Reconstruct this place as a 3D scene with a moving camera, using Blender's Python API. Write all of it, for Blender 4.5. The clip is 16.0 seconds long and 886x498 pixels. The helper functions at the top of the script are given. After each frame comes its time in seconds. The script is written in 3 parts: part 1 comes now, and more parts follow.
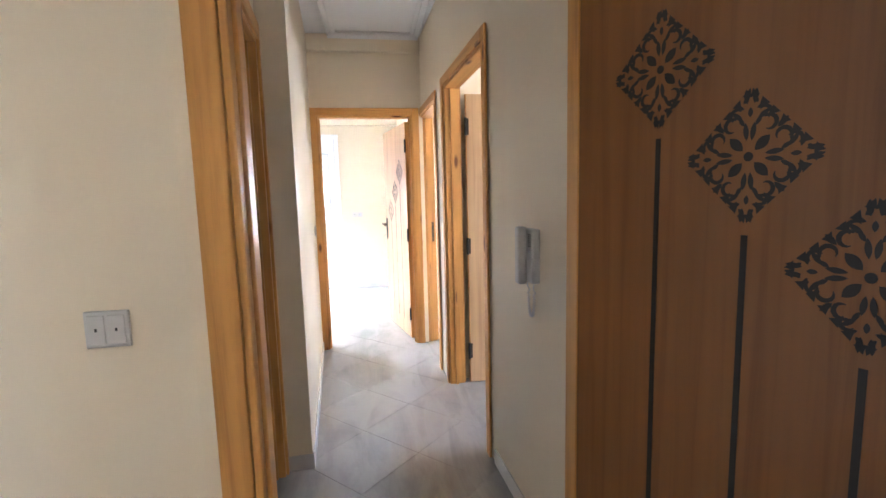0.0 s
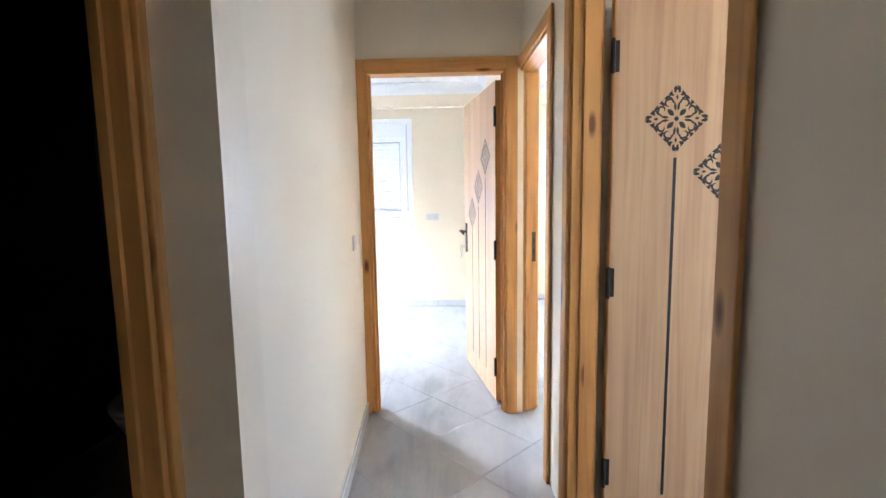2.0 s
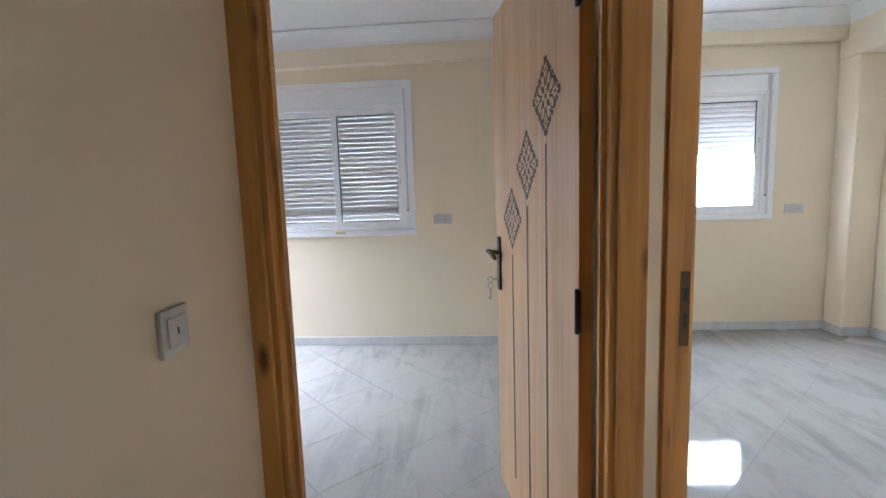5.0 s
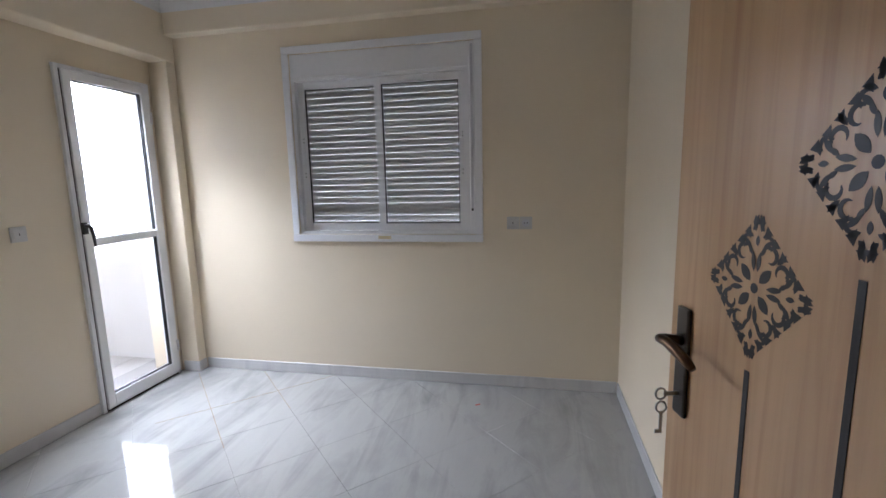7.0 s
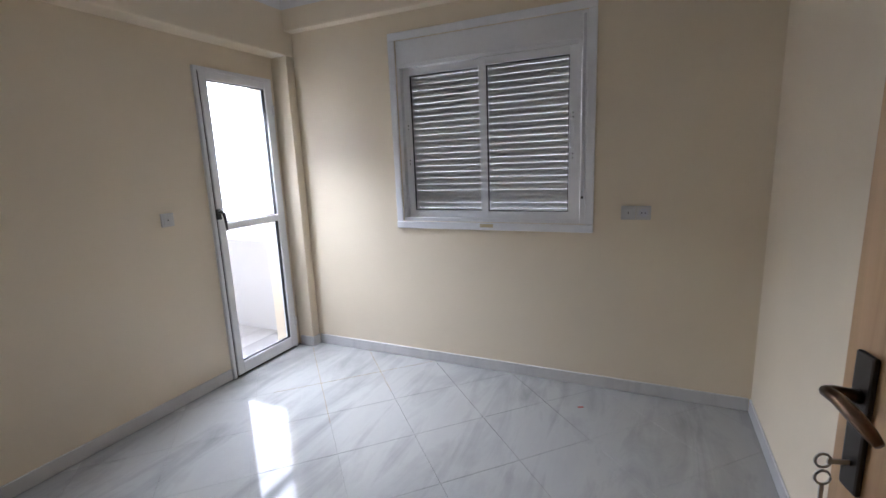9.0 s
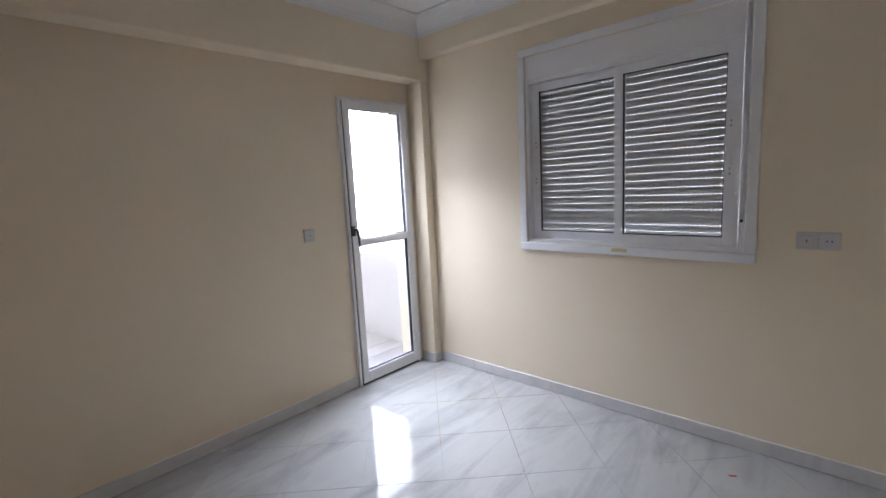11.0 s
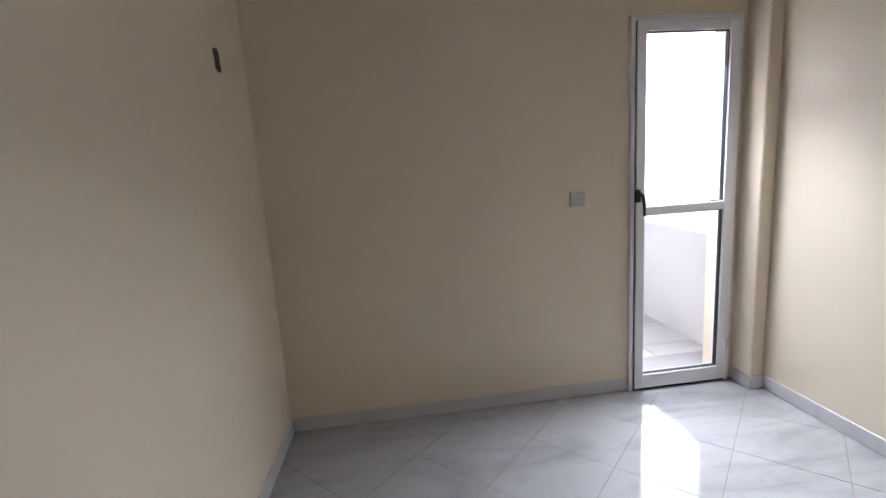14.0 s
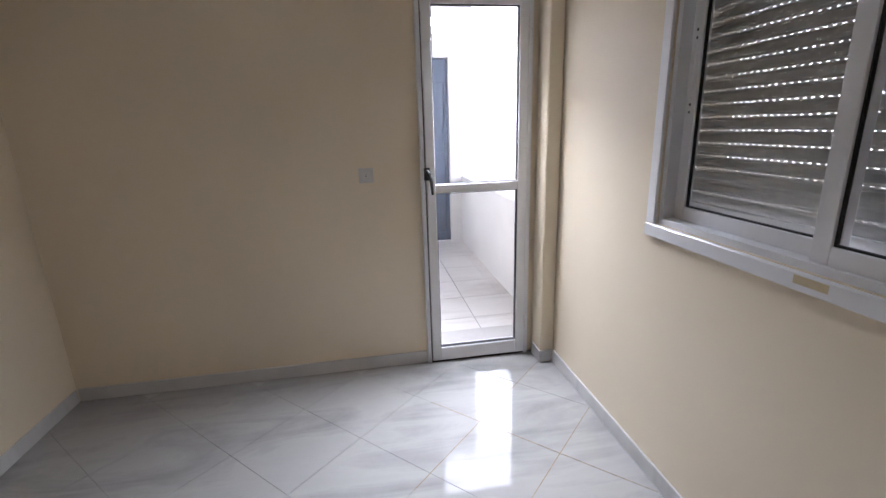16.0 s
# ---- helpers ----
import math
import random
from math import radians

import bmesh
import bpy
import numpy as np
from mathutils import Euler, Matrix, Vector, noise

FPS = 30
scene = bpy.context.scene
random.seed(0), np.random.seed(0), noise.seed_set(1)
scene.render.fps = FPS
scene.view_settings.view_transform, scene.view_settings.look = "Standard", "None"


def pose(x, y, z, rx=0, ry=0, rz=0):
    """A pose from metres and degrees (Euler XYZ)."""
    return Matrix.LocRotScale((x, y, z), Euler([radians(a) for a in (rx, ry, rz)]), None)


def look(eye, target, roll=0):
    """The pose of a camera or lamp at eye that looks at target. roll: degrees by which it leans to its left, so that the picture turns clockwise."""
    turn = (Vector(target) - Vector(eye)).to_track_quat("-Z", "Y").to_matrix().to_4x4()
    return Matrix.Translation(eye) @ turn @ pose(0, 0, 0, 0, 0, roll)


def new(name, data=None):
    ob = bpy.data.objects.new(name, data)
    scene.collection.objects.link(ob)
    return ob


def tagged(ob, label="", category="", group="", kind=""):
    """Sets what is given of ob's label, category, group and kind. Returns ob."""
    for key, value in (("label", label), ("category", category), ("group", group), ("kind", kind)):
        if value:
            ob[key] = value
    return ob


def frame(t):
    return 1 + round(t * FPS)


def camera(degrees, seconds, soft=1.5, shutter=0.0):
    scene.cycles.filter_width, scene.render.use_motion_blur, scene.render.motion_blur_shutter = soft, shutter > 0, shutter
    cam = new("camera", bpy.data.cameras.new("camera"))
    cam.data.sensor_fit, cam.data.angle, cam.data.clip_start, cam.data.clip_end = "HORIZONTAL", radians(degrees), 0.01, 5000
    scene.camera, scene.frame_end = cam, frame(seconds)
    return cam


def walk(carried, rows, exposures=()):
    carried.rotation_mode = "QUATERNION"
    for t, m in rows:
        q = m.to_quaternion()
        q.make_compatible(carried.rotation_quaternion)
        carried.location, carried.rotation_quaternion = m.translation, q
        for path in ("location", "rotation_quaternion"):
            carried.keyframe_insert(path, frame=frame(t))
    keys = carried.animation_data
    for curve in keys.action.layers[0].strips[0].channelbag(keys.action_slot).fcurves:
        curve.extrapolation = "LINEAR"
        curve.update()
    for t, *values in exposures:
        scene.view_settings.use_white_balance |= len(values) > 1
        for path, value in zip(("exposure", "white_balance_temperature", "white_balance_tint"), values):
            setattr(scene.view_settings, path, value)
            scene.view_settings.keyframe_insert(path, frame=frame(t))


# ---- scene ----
cam = camera(89.0, 16.0)
PATH = [
    (0, (-0.015, -0.026, 1.352), (0.283, 1.938, 1.12), -1.5),
    (0.5, (0.066, 0.363, 1.338), (0.189, 2.349, 1.134), -1.0),
    (1, (0.128, 0.704, 1.343), (0.094, 2.695, 1.15), -1.2),
    (1.5, (0.099, 1.060, 1.339), (0.031, 3.049, 1.14), -0.9),
    (2, (0.07, 1.361, 1.32), (-0.002, 3.347, 1.103), -0.9),
    (2.5, (0.07, 1.663, 1.296), (-0.044, 3.649, 1.087), -1.1),
    (3, (0.032, 1.943, 1.285), (-0.016, 3.930, 1.064), -1.5),
    (3.5, (-0.019, 2.162, 1.31), (0.022, 4.150, 1.099), -2.4),
    (4, (0.014, 2.387, 1.294), (0.024, 4.376, 1.084), -2.7),
    (4.5, (0.053, 2.647, 1.297), (-0.054, 4.632, 1.085), -2.4),
    (5, (0.036, 3.008, 1.313), (-0.116, 4.988, 1.079), -1.9),
    (5.2, (0.035, 3.133, 1.319), (-0.124, 5.112, 1.084), -1.9),
    (7.3, (-0.186, 4.057, 1.413), (-0.680, 5.974, 1.088), -1.5),
    (7.5, (-0.185, 4.097, 1.423), (-0.761, 5.989, 1.086), -1.7),
    (8, (-0.204, 4.135, 1.448), (-0.931, 5.965, 1.082), -2.0),
    (8.5, (-0.190, 4.118, 1.447), (-0.973, 5.924, 1.071), -2.0),
    (9, (-0.178, 4.093, 1.441), (-1.009, 5.876, 1.061), -2.3),
    (9.5, (-0.171, 4.119, 1.451), (-1.210, 5.782, 1.085), -3.1),
    (10, (-0.191, 4.145, 1.447), (-1.399, 5.679, 1.098), -3.4),
    (12.3, (-0.070, 4.401, 1.459), (-1.680, 5.580, 1.323), -3.0),
    (12.5, (-0.147, 4.419, 1.435), (-1.876, 5.405, 1.244), -3.8),
    (13, (-0.322, 4.462, 1.414), (-2.160, 5.212, 1.168), -4.2),
    (13.5, (-0.381, 4.598, 1.368), (-2.316, 5.027, 1.097), -4.7),
    (14, (-0.425, 4.804, 1.369), (-2.382, 5.029, 1.024), -3.7),
    (14.5, (-0.451, 5.055, 1.347), (-2.386, 5.299, 0.902), -2.9),
    (15, (-0.482, 5.328, 1.388), (-2.391, 5.619, 0.866), -1.2),
    (15.5, (-0.394, 5.570, 1.391), (-2.291, 5.911, 0.860), -1.5),
    (16, (-0.287, 5.827, 1.414), (-2.190, 6.146, 0.887), -1.7),
]
EXPOSURES = [(0, 3.7, 5550, 16), (1, 3.75, 5400, 14), (1.5, 3.55, 5350, 13), (2.5, 3.1, 5050, 12), (3.5, 2.45, 5100, 13), (4.3, 2.05, 5300, 14), (5, 1.6, 5600, 15), (7.5, 0.6, 5850, 16), (12.3, 0.6, 5850, 18), (16, 0.42, 6100, 19)]
walk(cam, [(t, look(e, g, r)) for t, e, g, r in PATH], EXPOSURES)

# ---- world and light ----
world = bpy.data.worlds.new("world")
scene.world = world
world.use_nodes = True
wn = world.node_tree
sky = wn.nodes.new("ShaderNodeTexSky")
sky.sky_type, sky.sun_disc = "NISHITA", False
sky.sun_elevation, sky.sun_rotation = radians(55), radians(200)
sky.air_density, sky.dust_density = 1.0, 3.0
wn.links.new(sky.outputs[0], wn.nodes["Background"].inputs[0])
wn.nodes["Background"].inputs[1].default_value = 0.15


def lamp(name, kind, energy, m, color=(1, 1, 1), size=None):
    data = bpy.data.lights.new(name, kind)
    data.energy, data.color = energy, color
    if kind == "AREA":
        data.shape, data.size, data.size_y = "RECTANGLE", size[0], size[1]
    ob = new(name, data)
    ob.matrix_world = m
    return ob


sun = lamp("sun", "SUN", 0.3, look((0, 0, 0), (-0.35, 0.45, -0.9)), (1, 0.95, 0.88))
sun.data.angle = radians(20)
door_lamp = lamp("daylight_balcony_door", "AREA", 25, look((-2.90, 6.43, 1.90), (-2.15, 5.85, 0.35)), (0.90, 0.95, 1.0), (0.48, 0.28))
door_lamp.data.spread = radians(106)
lamp("daylight_window_b", "AREA", 24, look((1.98, 7.46, 1.40), (1.98, 5.0, 0.6)), (0.82, 0.91, 1.0), (1.25, 0.62))
lamp("daylight_window_c", "AREA", 2.8, look((3.52, 2.0, 1.6), (0.5, 2.2, 1.0)), (0.76, 0.87, 1.0), (1.2, 1.1))
hall_lamp = lamp("daylight_window_hall", "AREA", 2.8, look((1.93, -1.6, 1.6), (-0.4, 0.6, 1.2)), (0.86, 0.93, 1.0), (1.1, 1.1))
hall_lamp.data.spread = radians(75)


# ---- materials ----
def material(name):
    m = bpy.data.materials.new(name)
    m.use_nodes = True
    nt = m.node_tree
    return m, nt, nt.nodes["Principled BSDF"]


def node(nt, kind, **values):
    n = nt.nodes.new(kind)
    for key, value in values.items():
        n.inputs[key.replace("_", " ")].default_value = value
    return n


def coords(nt, scale=(1, 1, 1), turn=(0, 0, 0), source="Object"):
    tc = nt.nodes.new("ShaderNodeTexCoord")
    mp = node(nt, "ShaderNodeMapping")
    mp.inputs["Scale"].default_value, mp.inputs["Rotation"].default_value = scale, turn
    nt.links.new(tc.outputs[source], mp.inputs[0])
    return mp.outputs[0]


def ramp(nt, fac, stops):
    r = nt.nodes.new("ShaderNodeValToRGB")
    while len(r.color_ramp.elements) < len(stops):
        r.color_ramp.elements.new(0.5)
    for e, (p, c) in zip(r.color_ramp.elements, stops):
        e.position, e.color = p, (*c, 1)
    nt.links.new(fac, r.inputs[0])
    return r.outputs[0]


def bump(nt, bsdf, height, strength, distance):
    b = node(nt, "ShaderNodeBump", Strength=strength, Distance=distance)
    nt.links.new(height, b.inputs["Height"])
    nt.links.new(b.outputs[0], bsdf.inputs["Normal"])


def world_coords(nt):
    return nt.nodes.new("ShaderNodeNewGeometry").outputs["Position"]


def paint(name, colour, rough=0.55, wave=0.02):
    m, nt, b = material(name)
    pos = world_coords(nt)
    big = node(nt, "ShaderNodeTexNoise", Scale=1.3, Detail=4.0)
    fine = node(nt, "ShaderNodeTexNoise", Scale=90.0, Detail=3.0)
    mid = node(nt, "ShaderNodeTexNoise", Scale=7.0, Detail=3.0)
    for n in (big, fine, mid):
        nt.links.new(pos, n.inputs["Vector"])
    c = Vector(colour)
    col = ramp(nt, big.outputs[0], [(0.3, c * (1 - 2 * wave)), (0.7, c * (1 + wave))])
    nt.links.new(col, b.inputs["Base Color"])
    b.inputs["Roughness"].default_value = rough
    add = node(nt, "ShaderNodeMath")
    add.operation = "MULTIPLY_ADD"
    nt.links.new(mid.outputs[0], add.inputs[0])
    add.inputs[1].default_value = 6.0
    nt.links.new(fine.outputs[0], add.inputs[2])
    bump(nt, b, add.outputs[0], 0.12, 0.0015)
    return m


def marble(name, light, dark, rough, per_piece=True, specks=True):
    m, nt, b = material(name)
    pos = world_coords(nt)
    info = nt.nodes.new("ShaderNodeObjectInfo")
    shift = node(nt, "ShaderNodeVectorMath")
    shift.operation = "MULTIPLY_ADD"
    comb = nt.nodes.new("ShaderNodeCombineXYZ")
    for i in range(3):
        nt.links.new(info.outputs["Random"], comb.inputs[i])
    nt.links.new(comb.outputs[0], shift.inputs[0])
    shift.inputs[1].default_value = (23.0, 31.0, 17.0) if per_piece else (0, 0, 0)
    nt.links.new(pos, shift.inputs[2])
    warp = node(nt, "ShaderNodeTexNoise", Scale=2.2, Detail=5.0, Roughness=0.6)
    nt.links.new(shift.outputs[0], warp.inputs["Vector"])
    mp = node(nt, "ShaderNodeMapping")
    mp.inputs["Rotation"].default_value = (0, 0, 0.75)
    mp.inputs["Scale"].default_value = (5.0, 1.1, 1.0)
    nt.links.new(shift.outputs[0], mp.inputs[0])
    vein = node(nt, "ShaderNodeTexNoise", Scale=1.0, Detail=7.0, Roughness=0.62, Distortion=1.1)
    nt.links.new(mp.outputs[0], vein.inputs["Vector"])
    mix = node(nt, "ShaderNodeMath")
    mix.operation = "MULTIPLY_ADD"
    nt.links.new(vein.outputs[0], mix.inputs[0])
    mix.inputs[1].default_value = 0.65
    half = node(nt, "ShaderNodeMath")
    half.operation = "MULTIPLY"
    nt.links.new(warp.outputs[0], half.inputs[0])
    half.inputs[1].default_value = 0.35
    nt.links.new(half.outputs[0], mix.inputs[2])
    l, d = Vector(light), Vector(dark)
    col = ramp(nt, mix.outputs[0], [(0.33, d), (0.45, d.lerp(l, 0.6)), (0.53, l), (0.72, l.lerp(d, 0.25))])
    nt.links.new(col, b.inputs["Base Color"])
    smear = node(nt, "ShaderNodeTexNoise", Scale=3.0, Detail=6.0)
    nt.links.new(pos, smear.inputs["Vector"])
    mr = node(nt, "ShaderNodeMapRange")
    mr.inputs["To Min"].default_value, mr.inputs["To Max"].default_value = rough * 0.7, rough * 1.5
    nt.links.new(smear.outputs[0], mr.inputs["Value"])
    nt.links.new(mr.outputs[0], b.inputs["Roughness"])
    b.inputs["Specular IOR Level"].default_value = 0.65
    bump(nt, b, smear.outputs[0], 0.03, 0.002)
    return m


def wood(name, light, dark, rough, knots=True, along=2, fine=70.0):
    m, nt, b = material(name)
    scale = [fine * 0.35] * 3
    scale[along] = 1.1
    v = coords(nt, tuple(scale))
    info = nt.nodes.new("ShaderNodeObjectInfo")
    off = node(nt, "ShaderNodeVectorMath")
    off.operation = "ADD"
    comb = nt.nodes.new("ShaderNodeCombineXYZ")
    mul = node(nt, "ShaderNodeMath")
    mul.operation = "MULTIPLY"
    nt.links.new(info.outputs["Random"], mul.inputs[0])
    mul.inputs[1].default_value = 40.0
    for i in range(3):
        nt.links.new(mul.outputs[0], comb.inputs[i])
    nt.links.new(v, off.inputs[0])
    nt.links.new(comb.outputs[0], off.inputs[1])
    grain = node(nt, "ShaderNodeTexNoise", Scale=1.0, Detail=6.0, Roughness=0.6, Distortion=0.6)
    nt.links.new(off.outputs[0], grain.inputs["Vector"])
    v2 = [s * 0.22 for s in scale]
    v2[along] = 0.8
    broad = node(nt, "ShaderNodeTexNoise", Scale=1.0, Detail=3.0)
    nt.links.new(coords(nt, tuple(v2)), broad.inputs["Vector"])
    l, d = Vector(light), Vector(dark)
    col = ramp(nt, grain.outputs[0], [(0.3, d.lerp(l, 0.35)), (0.52, l), (0.7, l * 1.06)])
    tone = ramp(nt, broad.outputs[0], [(0.3, Vector((0.8, 0.76, 0.7))), (0.7, Vector((1.0, 1.0, 1.0)))])
    mx = nt.nodes.new("ShaderNodeMix")
    mx.data_type, mx.blend_type = "RGBA", "MULTIPLY"
    mx.inputs[0].default_value = 1.0
    nt.links.new(col, mx.inputs[6])
    nt.links.new(tone, mx.inputs[7])
    out = mx.outputs[2]
    if knots:
        ks = [9.0] * 3
        ks[along] = 3.0
        vor = node(nt, "ShaderNodeTexVoronoi", Scale=1.0)
        kv = node(nt, "ShaderNodeVectorMath")
        kv.operation = "ADD"
        nt.links.new(coords(nt, tuple(ks)), kv.inputs[0])
        nt.links.new(comb.outputs[0], kv.inputs[1])
        nt.links.new(kv.outputs[0], vor.inputs["Vector"])
        fac = ramp(nt, vor.outputs["Distance"], [(0.08, Vector((1, 1, 1))), (0.17, Vector((0, 0, 0)))])
        mk = nt.nodes.new("ShaderNodeMix")
        mk.data_type = "RGBA"
        nt.links.new(fac, mk.inputs[0])
        nt.links.new(out, mk.inputs[6])
        mk.inputs[7].default_value = (d.x * 0.45, d.y * 0.4, d.z * 0.4, 1)
        out = mk.outputs[2]
    nt.links.new(out, b.inputs["Base Color"])
    b.inputs["Roughness"].default_value = rough
    bump(nt, b, grain.outputs[0], 0.15, 0.0008)
    return m


def plain(name, colour, rough=0.4, metal=0.0, spread=0.06):
    m, nt, b = material(name)
    n = node(nt, "ShaderNodeTexNoise", Scale=35.0, Detail=4.0)
    nt.links.new(world_coords(nt), n.inputs["Vector"])
    c = Vector(colour)
    nt.links.new(ramp(nt, n.outputs[0], [(0.3, c * (1 - spread)), (0.7, c * (1 + spread))]), b.inputs["Base Color"])
    b.inputs["Roughness"].default_value, b.inputs["Metallic"].default_value = rough, metal
    return m


WALL = paint("cream_wall_paint", (0.80, 0.70, 0.54), 0.5)
CEILING = paint("white_ceiling_paint", (0.80, 0.80, 0.79), 0.6)
RENDERED = paint("white_outdoor_render", (0.64, 0.63, 0.615), 0.8, 0.05)
TILE = marble("marble_tile", (0.37, 0.365, 0.355), (0.245, 0.245, 0.245), 0.06, False)
SKIRT = marble("marble_skirting", (0.64, 0.635, 0.63), (0.52, 0.52, 0.53), 0.2)
GROUT = plain("pale_grout", (0.36, 0.35, 0.335), 0.8)
OUTTILE = marble("balcony_tile", (0.52, 0.505, 0.48), (0.36, 0.34, 0.31), 0.35)
DARKTILE = plain("dark_wc_tile", (0.05, 0.045, 0.04), 0.3)
PINE = wood("varnished_pine", (0.66, 0.335, 0.085), (0.34, 0.125, 0.025), 0.42)
PINE_H = wood("varnished_pine_crosswise", (0.66, 0.335, 0.085), (0.34, 0.125, 0.025), 0.42, True, 0)
# Browner than VENEER and darkened: the hall leaf's shade is in this colour.
SHADED_BROWN = wood("shaded_brown_veneer", (0.25, 0.11, 0.033), (0.17, 0.065, 0.018), 0.4, False, 2, 110.0)
VENEER = wood("door_veneer", (0.61, 0.397, 0.212), (0.44, 0.245, 0.125), 0.34, False, 2, 110.0)
INLAY = plain("dark_cutout", (0.016, 0.014, 0.014), 0.45)
ALU = plain("white_lacquered_aluminium", (0.82, 0.83, 0.85), 0.3, 0.0, 0.012)
SHUTTER = plain("grey_shutter_slat", (0.66, 0.66, 0.64), 0.5)
RUBBER = plain("black_rubber", (0.015, 0.015, 0.016), 0.5)
IRON = plain("dark_bronze_metal", (0.035, 0.028, 0.022), 0.35, 0.7)
BRONZE = plain("brown_bronze_lever", (0.11, 0.065, 0.035), 0.3, 0.8)
PLASTIC = plain("white_plastic", (0.60, 0.585, 0.565), 0.35, 0.0, 0.03)
GREYPLASTIC = plain("pale_grey_plastic", (0.58, 0.58, 0.62), 0.4, 0.0, 0.03)
STEEL = plain("steel", (0.5, 0.48, 0.44), 0.3, 0.9)
CERAMIC = plain("white_ceramic", (0.75, 0.75, 0.74), 0.12, 0.0, 0.02)
BLUEDOOR = plain("grey_blue_metal_paint", (0.10, 0.125, 0.17), 0.5, 0.1, 0.5)
GROUNDMAT = plain("dry_ground", (0.42, 0.39, 0.34), 0.9, 0.0, 0.2)
TAPE = plain("masking_tape_remnant", (0.60, 0.50, 0.32), 0.7)

GLASS, gnt, gb = material("window_glass")
gb.inputs["Base Color"].default_value = (1, 1, 1, 1)
gb.inputs["Roughness"].default_value, gb.inputs["IOR"].default_value = 0.0, 1.45
gb.inputs["Transmission Weight"].default_value = 1.0


# ---- mesh helpers ----
def add_box(bm, x0, x1, y0, y1, z0, z1, bevel=0.0, segs=1):
    r = bmesh.ops.create_cube(bm, size=1.0)
    vs = r["verts"]
    for v in vs:
        v.co = Vector((x0 + (v.co.x + 0.5) * (x1 - x0), y0 + (v.co.y + 0.5) * (y1 - y0), z0 + (v.co.z + 0.5) * (z1 - z0)))
    if bevel:
        es = list({e for v in vs for e in v.link_edges})
        bmesh.ops.bevel(bm, geom=es, offset=bevel, segments=segs, affect="EDGES", profile=0.6)
    return bm


def boxes(*dims, bevel=0.0, segs=1):
    bm = bmesh.new()
    for d in dims:
        add_box(bm, *d, bevel, segs)
    return bm


def mesh_of(bm, name, mat, smooth=False):
    me = bpy.data.meshes.new(name)
    bm.to_mesh(me)
    bm.free()
    me.materials.append(mat)
    if smooth:
        for p in me.polygons:
            p.use_smooth = True
    return me


def part(name, bm, mat, parent, label="", smooth=False):
    ob = new(name, mesh_of(bm, name, mat, smooth))
    ob.parent = parent
    if label:
        ob["label"] = label
    return ob


def base(name, m, label, category, group="", kind=""):
    ob = new(name)
    ob.empty_display_size = 0.05
    ob.matrix_world = m
    return tagged(ob, label, category, group, kind)


def solid(name, bm, mat, label, category, kind="structure", smooth=False):
    ob = new(name, mesh_of(bm, name, mat, smooth))
    return tagged(ob, label, category, "", kind)


def tube(bm, pts, radius, sides=8, taper=None):
    rings = []
    for i, p in enumerate(pts):
        p = Vector(p)
        a, c = Vector(pts[max(i - 1, 0)]), Vector(pts[min(i + 1, len(pts) - 1)])
        q = (c - a).to_track_quat("Z", "Y")
        r = radius if taper is None else radius * taper[i]
        rings.append([bm.verts.new(p + q @ Vector((math.cos(k * math.tau / sides) * r, math.sin(k * math.tau / sides) * r, 0))) for k in range(sides)])
    for a, b in zip(rings, rings[1:]):
        for k in range(sides):
            bm.faces.new((a[k], a[(k + 1) % sides], b[(k + 1) % sides], b[k]))
    bm.faces.new(rings[0][::-1])
    bm.faces.new(rings[-1])
    return bm


def along(p0, p1):
    """The pose with its x axis from p0 to p1 on the floor; y to the left of that line."""
    a = math.atan2(p1[1] - p0[1], p1[0] - p0[0])
    return Matrix.Translation((p0[0], p0[1], 0)) @ Matrix.Rotation(a, 4, "Z"), math.hypot(p1[0] - p0[0], p1[1] - p0[1])


